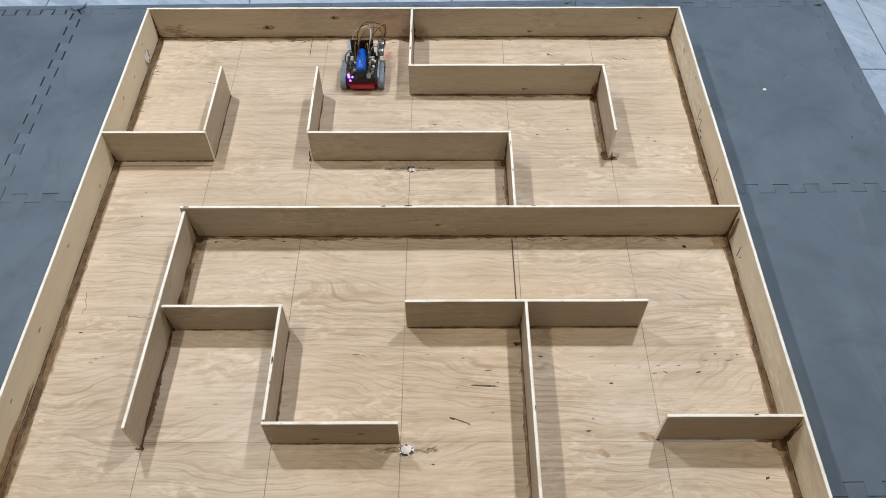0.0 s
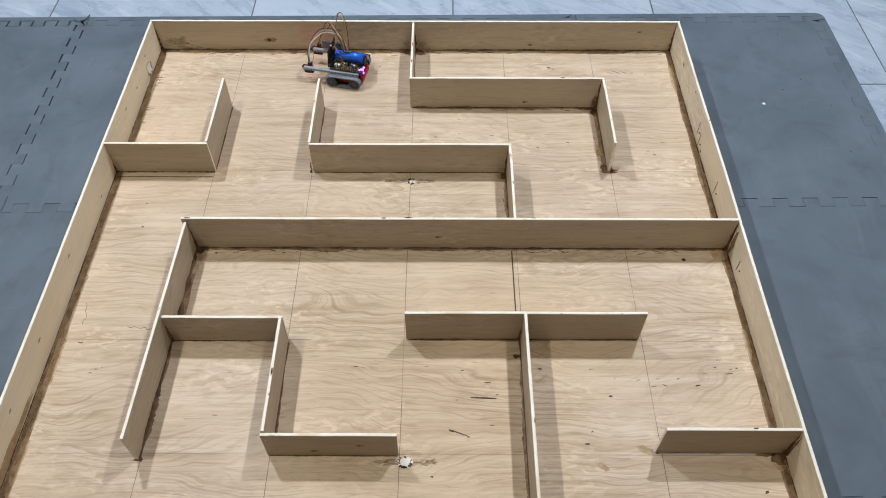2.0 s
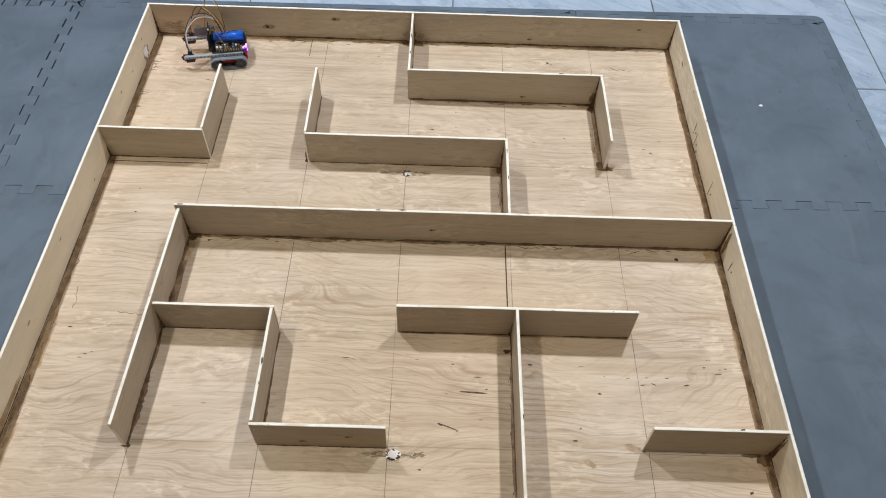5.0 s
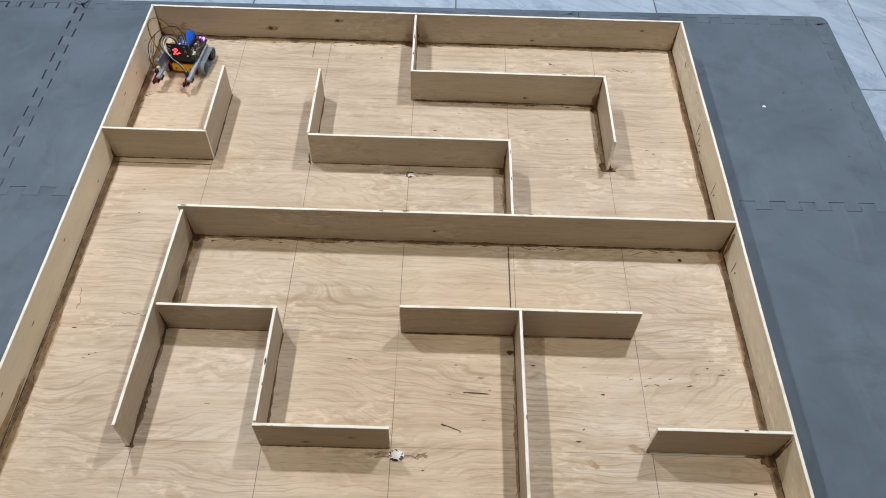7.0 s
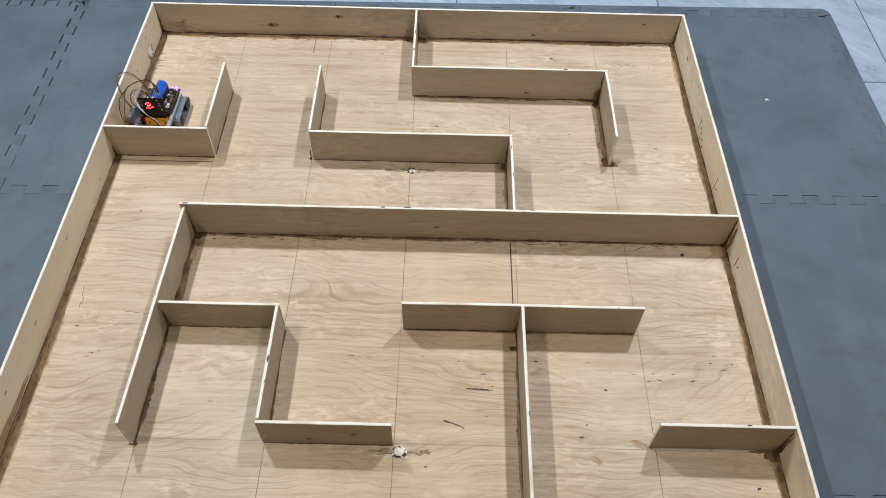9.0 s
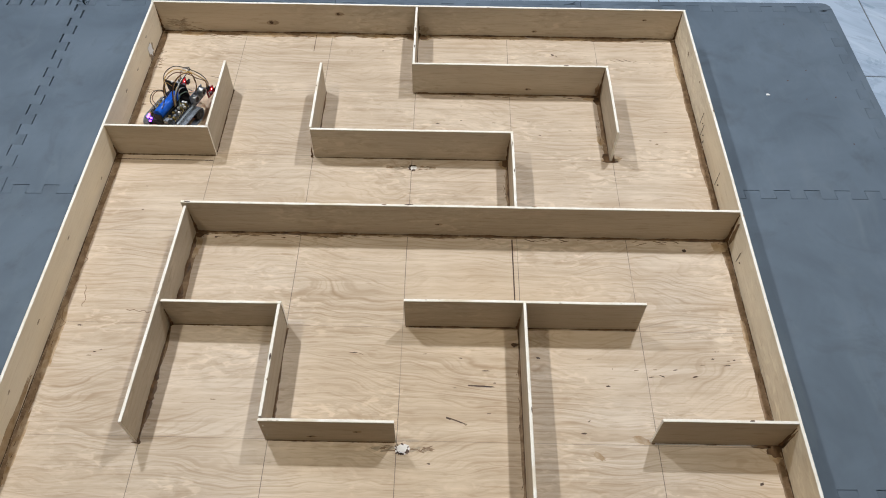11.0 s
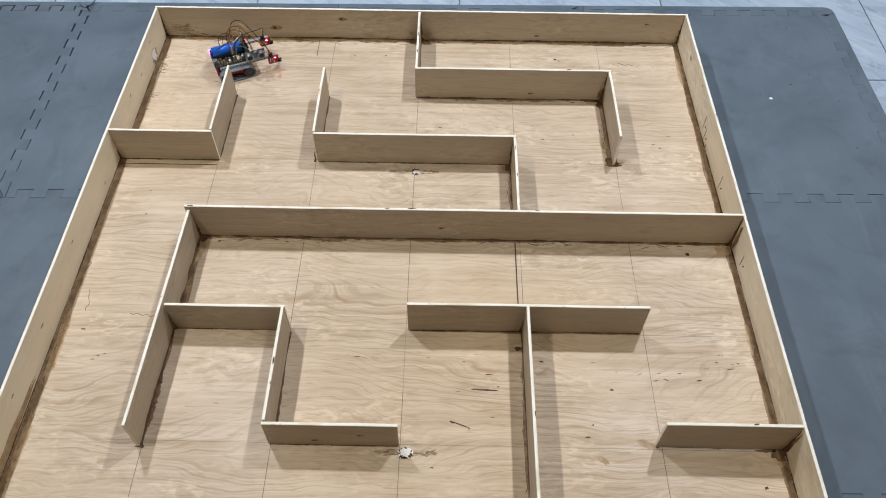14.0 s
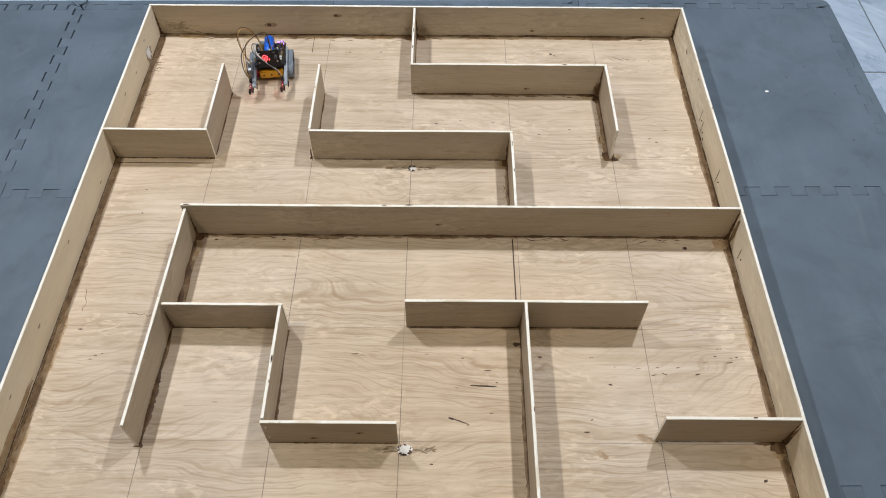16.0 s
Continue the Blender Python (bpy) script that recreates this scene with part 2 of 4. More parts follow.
M_LED_RED = material("lit red diode", (0.3, 0.02, 0.02), 0.4, glow=(1.0, 0.035, 0.045), strength=16.0)
M_LED_PURPLE = material("lit violet diode", (0.8, 0.6, 1.0), 0.4, glow=(0.27, 0.05, 1.0), strength=5.0)
M_LED_SMALL = material("lit red indicator", (0.9, 0.3, 0.3), 0.4, glow=(1.0, 0.05, 0.05), strength=220.0)
M_WIRES = {"black": material("black wire sheath", (0.02, 0.018, 0.018), 0.45), "white": material("white wire sheath", (0.62, 0.62, 0.58), 0.45),
           "brown": material("brown wire sheath", (0.13, 0.055, 0.03), 0.45), "yellow": material("ochre wire sheath", (0.50, 0.30, 0.07), 0.45),
           "green": material("grey-green wire sheath", (0.16, 0.24, 0.18), 0.45), "grey": material("grey wire sheath", (0.30, 0.30, 0.31), 0.45)}


# ---- mesh helpers ----
def part(name, bm, mat, parent=None, label="", smooth=False):
    """Links a bmesh as one mesh object under a thing or a part."""
    mesh = bpy.data.meshes.new(name)
    bmesh.ops.recalc_face_normals(bm, faces=bm.faces)
    for f in bm.faces:
        f.smooth = smooth
    bm.to_mesh(mesh)
    bm.free()
    for mm in (mat if isinstance(mat, (list, tuple)) else [mat]):
        mesh.materials.append(mm)
    ob = new(name, mesh)
    ob.parent = parent
    return tagged(ob, label)


def empty(name, m=None):
    ob = new(name)
    ob.empty_display_size = 0.05
    if m is not None:
        ob.matrix_basis = m
    return ob


def box(x0, x1, y0, y1, z0, z1, bevel=0.0, bm=None, segments=1):
    bm = bm or bmesh.new()
    vs = bmesh.ops.create_cube(bm, size=1, matrix=Matrix.Translation(((x0 + x1) / 2, (y0 + y1) / 2, (z0 + z1) / 2))
                               @ Matrix.Diagonal((x1 - x0, y1 - y0, z1 - z0, 1)))["verts"]
    if bevel:
        edges = {e for v in vs for e in v.link_edges}
        bmesh.ops.bevel(bm, geom=list(edges), offset=bevel, segments=segments, affect="EDGES")
    return bm


def rod(p, q, r, r2=None, sides=16, bm=None, caps=True):
    """A cylinder or cone from p to q."""
    bm = bm or bmesh.new()
    p, q = Vector(p), Vector(q)
    m = Matrix.Translation((p + q) / 2) @ (q - p).to_track_quat("Z", "Y").to_matrix().to_4x4()
    bmesh.ops.create_cone(bm, cap_ends=caps, segments=sides, radius1=r, radius2=r if r2 is None else r2, depth=(q - p).length, matrix=m)
    return bm


def ball(c, r, bm=None, u=10, v=7):
    bm = bm or bmesh.new()
    bmesh.ops.create_uvsphere(bm, u_segments=u, v_segments=v, radius=r, matrix=Matrix.Translation(c))
    return bm


def prism(points, z0, z1, bm=None):
    """Extrudes a plan outline from z0 to z1."""
    bm = bm or bmesh.new()
    low = [bm.verts.new((x, y, z0)) for x, y in points]
    top = [bm.verts.new((x, y, z1)) for x, y in points]
    bm.faces.new(top)
    bm.faces.new(low[::-1])
    k = len(points)
    for i in range(k):
        bm.faces.new((low[i], low[(i + 1) % k], top[(i + 1) % k], top[i]))
    return bm


def tube(points, r, sides=7, steps=8):
    """A round wire through the points (Catmull-Rom)."""
    ps = [Vector(p) for p in points]
    ps = [ps[0] * 2 - ps[1]] + ps + [ps[-1] * 2 - ps[-2]]
    line = []
    for a, b, c, d in zip(ps, ps[1:], ps[2:], ps[3:]):
        for k in range(steps):
            t = k / steps
            line.append(0.5 * (2 * b + (c - a) * t + (2 * a - 5 * b + 4 * c - d) * t * t + (3 * b - a - 3 * c + d) * t ** 3))
    line.append(ps[-2])
    bm = bmesh.new()
    rings, side = [], None
    for i, p in enumerate(line):
        along = (line[min(i + 1, len(line) - 1)] - line[max(i - 1, 0)]).normalized()
        side = along.orthogonal() if side is None else side - along * side.dot(along)
        side.normalize()
        up = along.cross(side)
        rings.append([bm.verts.new(p + r * (math.cos(2 * math.pi * j / sides) * side + math.sin(2 * math.pi * j / sides) * up)) for j in range(sides)])
    for a, b in zip(rings, rings[1:]):
        for j in range(sides):
            bm.faces.new((a[j], a[(j + 1) % sides], b[(j + 1) % sides], b[j]))
    bm.faces.new(rings[0][::-1])
    bm.faces.new(rings[-1])
    return bm


def blot(cx, cy, rx, ry, turn=0.0, rough=0.35, z=0.0, thick=0.0005, seed=0, points=14):
    """A small, flat, uneven patch with a rounded outline."""
    rnd = random.Random(seed)
    c, s = math.cos(radians(turn)), math.sin(radians(turn))
    out = []
    for k in range(points):
        a = 2 * math.pi * k / points
        f = 1 + rnd.uniform(-rough, rough)
        x, y = rx * f * math.cos(a), ry * f * math.sin(a)
        out.append((cx + c * x - s * y, cy + s * x + c * y))
    return prism(out, z, z + thick)


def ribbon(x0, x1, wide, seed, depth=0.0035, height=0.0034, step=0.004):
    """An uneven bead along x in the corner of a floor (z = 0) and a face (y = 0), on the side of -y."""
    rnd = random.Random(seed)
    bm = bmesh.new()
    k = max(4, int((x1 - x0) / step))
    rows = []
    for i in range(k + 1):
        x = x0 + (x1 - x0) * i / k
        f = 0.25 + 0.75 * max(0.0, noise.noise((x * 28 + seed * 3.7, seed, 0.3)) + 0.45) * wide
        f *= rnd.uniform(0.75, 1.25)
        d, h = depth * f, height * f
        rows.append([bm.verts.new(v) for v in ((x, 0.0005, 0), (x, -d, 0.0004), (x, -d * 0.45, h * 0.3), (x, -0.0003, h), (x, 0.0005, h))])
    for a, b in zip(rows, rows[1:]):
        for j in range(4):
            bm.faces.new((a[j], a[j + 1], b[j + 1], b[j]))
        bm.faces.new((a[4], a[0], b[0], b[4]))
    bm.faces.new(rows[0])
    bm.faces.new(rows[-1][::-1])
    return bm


# ---- the room that closes the place ----
FLOOR_Z, MAT_Z, BASE_Z = -0.032, -0.020, -0.020
RX0, RX1, RY0, RY1 = -1.7, 3.0, -2.3, 2.9


def room():
    tagged(part("floor", box(RX0 - 0.1, RX1 + 0.1, RY0 - 0.1, RY1 + 0.1, FLOOR_Z - 0.06, FLOOR_Z - 0.0015), M_GROUT),
           "pale marbled floor tiles with thin dark grout joints", "floor", kind="structure")
    for name, b in (("wall_north", (RX0 - 0.1, RX1 + 0.1, RY1, RY1 + 0.1)), ("wall_south", (RX0 - 0.1, RX1 + 0.1, RY0 - 0.1, RY0)),
                    ("wall_east", (RX1, RX1 + 0.1, RY0, RY1)), ("wall_west", (RX0 - 0.1, RX0, RY0, RY1))):
        tagged(part(name, box(*b, FLOOR_Z, CEILING_Z), M_ROOM_WALL), "plain dark room wall, added out of view", "wall", kind="structure")
    tagged(part("ceiling", box(RX0 - 0.1, RX1 + 0.1, RY0 - 0.1, RY1 + 0.1, CEILING_Z, CEILING_Z + 0.1), M_CEILING),
           "plain dark ceiling, added out of view", "ceiling", kind="structure")


def ceiling_light(x, y):
    thing = tagged(empty("ceiling_light", pose(x, y, CEILING_Z)), "round white recessed ceiling light, switched on", "ceiling light", "ceiling lights")
    bm = bmesh.new()
    prof = [(0.058, -0.001), (0.058, -0.006), (0.070, -0.008), (0.078, -0.004), (0.078, 0.0)]
    rings = [[bm.verts.new((r * math.cos(2 * math.pi * k / 28), r * math.sin(2 * math.pi * k / 28), z)) for k in range(28)] for r, z in prof]
    for a, b in zip(rings, rings[1:] + rings[:1]):
        for k in range(28):
            bm.faces.new((a[k], a[(k + 1) % 28], b[(k + 1) % 28], b[k]))
    part("rim", bm, M_LAMP_RIM, thing, smooth=True)
    part("diffuser", rod((0, 0, -0.004), (0, 0, 0.0), 0.057, sides=28), M_DIFFUSER, thing)


# ---- foam mats ----
PITCH, TAB, TABS = 0.611, 0.0115, 10
MAT_TURN = 0.8
MAT_ORIGIN = Matrix.Translation((1.5985, 1.355, 0)) @ pose(0, 0, 0, 0, 0, MAT_TURN)


def dovetail(n=TABS, inset=0.0, early=0.0):
    """Offsets (u, v) of a dovetailed edge of one pitch along u, v to its left; inset pulls the line to -v, early slides the tabs back."""
    step, flare = PITCH / n, 0.02
    pts = []
    for k in range(n):
        for u, v in ((-flare, -TAB), (0.5 + flare, -TAB), (0.5 - flare, TAB), (1.0 + flare, TAB)):
            lean = 0.7 * inset * (1 if 0.4 < u < 0.6 else -1)
            if k == 0 and u < 0.4:
                continue
            last = k == n - 1 and u > 0.9
            pts.append((k * step + ((1.0 - 4 * flare) if last else u - early) * step + (0.0 if last else lean), v - 1.5 * inset))
    return pts


def foam_mat(i, j):
    """The mat whose north-east corner lies i pitches west and j pitches south of the outer corner."""
    gap = 0.0005
    p = PITCH
    tab, slot = dovetail(inset=gap), dovetail(inset=-gap)
    rim = dovetail(inset=-0.0003, early=-0.15) if i == 0 else slot
    # north and west edges carry tabs outwards, south and east edges take the neighbour's tabs
    north = [(u - p, v) for u, v in tab]
    west = [(-p - v, u - p) for u, v in tab]
    south = [(u - p, v - p) for u, v in slot]
    east = [(-v, u - p) for u, v in rim]
    outline = []
    outline += [(-p + TAB + gap, -p - TAB + gap)] + south + [(TAB - gap, -p - TAB + gap)] + east
    outline += [(TAB - gap, -TAB - gap)] + north[::-1] + [(-p + TAB + gap, -TAB - gap)] + west[::-1]
    bm = prism(outline, FLOOR_Z, MAT_Z)
    top = [e for e in bm.edges if all(abs(v.co.z - MAT_Z) < 1e-6 for v in e.verts)]
    bmesh.ops.bevel(bm, geom=top, offset=0.0005, segments=1, affect="EDGES")
    ob = part("foam_mat", bm, M_FOAM)
    ob.matrix_basis = MAT_ORIGIN @ Matrix.Translation((-i * p - (0.0037 if (i, j) == (3, 0) else 0.0004 if i == 3 else 0.0), -j * p - (0.0022 if i == 3 and j else 0.0), 0)) @ pose(0, 0, 0, 0, 0, 0.32 if (i, j) == (3, 0) else 0)
    return tagged(ob, "grey interlocking foam floor mat with dovetailed edges", "floor mat", "interlocking foam mats")


def edge_strip(name, pts, m):
    bm = prism(pts, FLOOR_Z, MAT_Z)
    top = [e for e in bm.edges if all(abs(v.co.z - MAT_Z) < 1e-6 for v in e.verts)]
    bmesh.ops.bevel(bm, geom=top, offset=0.0009, segments=1, affect="EDGES")
    ob = part(name, bm, M_FOAM)
    ob.matrix_basis = m
    return tagged(ob, "narrow grey foam border strip joined to the mats", "mat border", "mat border strips")


def mats():
    p, wide = PITCH, 0.027
    for i in range(4):
        for j in range(4):
            foam_mat(i, j)
    slot, tab = dovetail(inset=-0.0005), dovetail(inset=0.0003, early=-0.15)
    for i in range(4):
        # the strips of the far edge; the first one ends in the rounded outer corner
        pts = [(u - p, v) for u, v in slot]
        if i == 0:
            arc = [(wide - 0.022 + 0.022 * math.cos(a), wide - 0.022 + 0.022 * math.sin(a)) for a in (0, 0.4, 0.8, 1.2, math.pi / 2)]
            pts = [(-p + TAB, -TAB + 0.0007)] + pts + [(TAB, -TAB + 0.0007), (TAB, 0.001), (wide, 0.001)] + arc + [(-p + TAB, wide)]
        else:
            pts = [(-p + TAB, -TAB + 0.0007)] + pts + [(TAB - 0.001, -TAB + 0.0007), (TAB - 0.001, wide), (-p + TAB, wide)]
        edge_strip("mat_border", pts, MAT_ORIGIN @ Matrix.Translation((-i * p, 0, 0)))
    for j in range(4):
        # the strips of the long edge
        pts = [(-v, u - p) for u, v in tab]
        edge_strip("mat_border", [(wide, -p), (wide, -0.0005), (TAB, -0.0005)] + pts[::-1], MAT_ORIGIN @ Matrix.Translation((0, -j * p, 0)))
    for x, y, turn, ln in ((-0.250, 1.345, -32, 0.030), (-0.236, 1.339, 35, 0.022), (-0.238, 1.334, 168, 0.018), (0.972, 1.362, -20, 0.014)):
        bm = bmesh.new()
        rows = []
        for k in range(7):
            t = k / 6
            w, z = 0.0035 * (1 - 0.7 * t), 0.009 * t * t
            rows.append([bm.verts.new(v) for v in ((ln * t, -w, z), (ln * t, w, z), (ln * t, w, z + 0.002), (ln * t, -w, z + 0.002))])
        for a, b in zip(rows, rows[1:]):
            for q in range(4):
                bm.faces.new((a[q], a[(q + 1) % 4], b[(q + 1) % 4], b[q]))
        bm.faces.new(rows[0])
        bm.faces.new(rows[-1][::-1])
        sliver = part("foam_sliver", bm, M_FOAM)
        sliver.matrix_basis = pose(x, y, MAT_Z, 0, 0, turn)
        tagged(sliver, "loose curled sliver of grey mat foam", "foam sliver", "curled foam slivers")
    scrap = part("paper_scrap", blot(0, 0, 0.0042, 0.0036, 20, 0.25, 0, 0.0012, 3, 8), M_PAPER)
    scrap.matrix_basis = pose(1.388, 1.036, MAT_Z)
    tagged(scrap, "tiny scrap of white paper on the grey mat", "scrap")
    for k, (x, y, size) in enumerate(((1.445, 1.085, 0.0018), (1.496, 1.122, 0.0016), (1.472, 1.024, 0.0014), (1.539, 1.032, 0.0017), (1.535, 0.886, 0.0018), (1.488, 1.292, 0.0016))):
        crumb = part("dirt_crumb", blot(0, 0, size, size * 0.8, 30 * k, 0.3, 0, 0.0009, k + 600, 7), M_SOOT)
        crumb.matrix_basis = pose(x, y, MAT_Z)
        tagged(crumb, "tiny dark crumb of dirt on the grey mat", "crumb", "dirt crumbs on the mat")


# ---- the plywood maze ----
THICK = 0.0049
# from, to (in metres on the plan), height of the strip: strips along x keep their near face on the line
PANELS = [
    # outer frame
    ((-0.006, 1.203), (1.206, 1.203), 0.079), ((-0.003, -0.006), (-0.003, 1.199), 0.079), ((1.203, -0.006), (1.203, 1.199), 0.080),
    ((-0.006, -0.009), (1.206, -0.009), 0.080),
    # far left dead end
    ((0.0, 0.803), (0.202, 0.803), 0.080), ((0.199, 0.807), (0.199, 1.0), 0.080),
    # far middle
    ((0.402, 0.803), (0.800, 0.803), 0.079), ((0.402, 0.807), (0.402, 1.0), 0.079), ((0.797, 0.611), (0.797, 0.799), 0.080),
    # far right hook
    ((0.597, 1.004), (0.597, 1.199), 0.078), ((0.594, 1.001), (1.008, 1.001), 0.081), ((1.005, 0.805), (1.005, 0.997), 0.081),
    # long divider and its left leg
    ((0.194, 0.607), (1.199, 0.607), 0.084), ((0.1945, 0.187), (0.2005, 0.603), 0.077),
    # near left
    ((0.203, 0.4035), (0.402, 0.4035), 0.0725), ((0.399, 0.201), (0.399, 0.399), 0.075), ((0.396, 0.197), (0.599, 0.197), 0.072),
    # near T
    ((0.604, 0.4075), (1.004, 0.4085), 0.080), ((0.8015, -0.005), (0.8025, 0.404), 0.083),
    # near right stub
    ((0.998, 0.203), (1.199, 0.203), 0.082),
]
# pale knots on the strips: panel, place along it, height, size
KNOTS = [(0, 0.268, 0.028, 0.013), (0, 0.425, 0.054, 0.010), (0, 0.876, 0.016, 0.006), (0, 1.125, 0.052, 0.005), (12, 0.464, 0.034, 0.006),
         (16, 0.074, 0.018, 0.006), (16, 0.146, 0.038, 0.006), (10, 0.250, 0.017, 0.006), (1, 0.38, 0.045, 0.005), (1, 1.02, 0.04, 0.004), (1, 0.55, 0.052, 0.004),
         (1, 0.72, 0.022, 0.004), (1, 0.25, 0.05, 0.004), (1, 1.11, 0.056, 0.004), (1, 0.94, 0.05, 0.005)]


def wall_panel(k, a, b, height, maze):
    (ax, ay), (bx, by) = a, b
    length = math.hypot(bx - ax, by - ay)
    bm = bmesh.new()
    # a strip with a slightly uneven sawn upper edge
    n = max(2, int(length / 0.03))
    rows = []
    for i in range(n + 1):
        x = length * i / n
        w = 0.0006 * noise.noise((x * 22, k * 3.1, 0)) + 0.0005 * noise.noise((x * 3, k * 1.7, 5))
        bow = 0.0008 * noise.noise((x * 4, k * 2.3, 9)) * min(1, 6 * x / length, 6 * (length - x) / length)
        t, z = THICK / 2, height + w
        rows.append([bm.verts.new(v) for v in ((x, -t + bow, 0), (x, t + bow, 0), (x, t + bow, z - 0.0006), (x, t - 0.0007 + bow, z),
                                               (x, -t + 0.0007 + bow, z), (x, -t + bow, z - 0.0006))])
    for p, q in zip(rows, rows[1:]):
        for j in range(6):
            f = bm.faces.new((p[j], p[(j + 1) % 6], q[(j + 1) % 6], q[j]))
            f.material_index = 1 if j in (2, 3, 4) else 0
    bm.faces.new(rows[0][::-1]).material_index = 1
    bm.faces.new(rows[-1]).material_index = 1
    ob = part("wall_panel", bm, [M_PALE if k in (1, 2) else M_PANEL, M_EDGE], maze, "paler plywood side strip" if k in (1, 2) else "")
    ob.matrix_basis = pose(ax, ay, 0.0, 0, 0, math.degrees(math.atan2(by - ay, bx - ax)))
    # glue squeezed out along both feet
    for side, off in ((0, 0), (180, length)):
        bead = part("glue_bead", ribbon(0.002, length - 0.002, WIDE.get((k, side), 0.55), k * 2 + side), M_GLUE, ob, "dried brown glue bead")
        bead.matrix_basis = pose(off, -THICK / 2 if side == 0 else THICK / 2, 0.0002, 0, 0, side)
    for p, at, z, r in KNOTS:
        if p == k:
            m = pose(at, -THICK / 2, z, 90, 0, 0)
            kn = part("knot", blot(0, 0, r * 1.15, r * 0.45, 3, 0.16, 0, 0.0003, k * 7 + int(at * 100), 18), M_KNOT_HALO if k == 1 else M_KNOT, ob)
            kn.matrix_basis = m
            if k == 1:
                continue
            eye = part("knot", blot(-r * 0.3, 0, r * 0.35, r * 0.3, 0, 0.3, 0.0003, 0.0002, k + int(at * 90), 12), M_SOOT, ob)
            eye.matrix_basis = m
    return ob


# heavier beads: panel, side
WIDE = {(0, 0): 0.8, (12, 0): 1.5, (13, 0): 2.6, (18, 180): 0.6, (18, 0): 0.7, (1, 0): 0.4, (2, 180): 0.6, (11, 180): 0.8, (10, 0): 1.1,
        (8, 180): 1.0, (7, 0): 1.0, (15, 0): 0.9, (17, 0): 1.0, (14, 0): 0.6, (6, 0): 0.5, (16, 0): 0.4, (5, 0): 0.6}

# small dark mineral marks on the board: x, y, half length, half width, turn
MARKS = [(0.732, 0.294, 0.021, 0.0022, -3), (0.695, 0.232, 0.017, 0.0014, -22), (0.681, 0.2365, 0.004, 0.0025, -20), (0.708, 0.226, 0.003, 0.002, 0),
         (0.746, 0.246, 0.0035, 0.0007, 0), (0.520, 0.352, 0.006, 0.0008, 0), (0.532, 0.350, 0.004, 0.0008, -20), (0.651, 0.161, 0.003, 0.0016, -10),
         (1.157, 0.139, 0.0035, 0.003, 20), (1.107, 0.855, 0.0030, 0.003, 0), (0.819, 1.023, 0.004, 0.0012, 0), (1.115, 0.579, 0.004, 0.0042, 0),
         (0.843, 0.915, 0.004, 0.0012, 0), (0.909, 1.136, 0.005, 0.0028, -15), (0.918, 1.131, 0.003, 0.001, -50), (0.992, 0.328, 0.0035, 0.0009, 5),
         (1.016, 0.316, 0.0045, 0.0010, 10), (1.034, 0.318, 0.0045, 0.0010, -25), (1.024, 0.330, 0.003, 0.0010, 0), (1.058, 0.330, 0.003, 0.0010, 10),
         (1.089, 0.318, 0.0045, 0.0016, 8), (1.105, 0.340, 0.0045, 0.0012, 0), (1.124, 0.352, 0.0025, 0.0014, 0), (1.145, 0.340, 0.006, 0.0009, 4),
         (1.150, 0.3485, 0.0028, 0.0014, 0), (1.160, 0.3505, 0.0022, 0.0012, 0), (1.131, 0.366, 0.0012, 0.001, 0), (1.136, 0.366, 0.0012, 0.001, 0),
         (0.942, 0.298, 0.0038, 0.0022, 0), (0.830, 0.348, 0.004, 0.0018, -10), (0.916, 0.348, 0.005, 0.0009, 6), (0.953, 0.330, 0.001, 0.001, 0),
         (0.700, 0.345, 0.003, 0.001, 0), (0.640, 0.352, 0.003, 0.001, 5), (0.742, 0.322, 0.006, 0.0010, 0), (0.756, 0.300, 0.002, 0.001, 0),
         (0.690, 0.290, 0.003, 0.0009, 0), (0.650, 0.905, 0.004, 0.0012, 0), (0.700, 0.915, 0.0025, 0.001, 0), (0.770, 0.910, 0.004, 0.0010, 0),
         (0.865, 0.875, 0.003, 0.0010, 0), (0.930, 0.890, 0.003, 0.0012, 0), (0.700, 0.960, 0.002, 0.001, 0), (0.520, 1.140, 0.0022, 0.0018, 0),
         (0.448, 1.138, 0.002, 0.0016, 0), (0.375, 1.150, 0.002, 0.0015, 0), (0.088, 0.655, 0.002, 0.0018, 0), (0.082, 0.715, 0.0025, 0.001, 0),
         (0.300, 0.262, 0.0045, 0.0010, 0), (0.085, 0.345, 0.003, 0.0010, 0), (0.095, 0.349, 0.002, 0.0008, 0), (0.078, 0.338, 0.004, 0.0013, 0),
         (0.045, 0.396, 0.004, 0.0014, 0), (0.242, 0.592, 0.003, 0.002, 0), (1.130, 0.890, 0.004, 0.0012, 0), (1.095, 0.865, 0.003, 0.0008, 0),
         (1.130, 1.112, 0.002, 0.0008, 60), (1.048, 1.118, 0.010, 0.0007, -25), (1.062, 1.121, 0.012, 0.0007, -28), (1.080, 1.120, 0.009, 0.0007, -25),
         (1.098, 1.118, 0.007, 0.0006, 30), (0.160, 1.038, 0.006, 0.0007, 10), (0.148, 1.041, 0.005, 0.0007, -15), (0.172, 1.036, 0.004, 0.0009, 10),
         (0.905, 0.236, 0.0025, 0.001, 30), (0.895, 0.215, 0.005, 0.0016, 0)]
# wandering dark lines near the left-hand strip: start x, y, end x, y, swing
SCRAWLS = [(0.003, 0.552, 0.003, 0.478, 0.020), (0.030, 0.480, 0.036, 0.435, 0.005), (0.003, 0.425, 0.006, 0.385, 0.018), (0.118, 0.428, 0.158, 0.424, 0.005)]


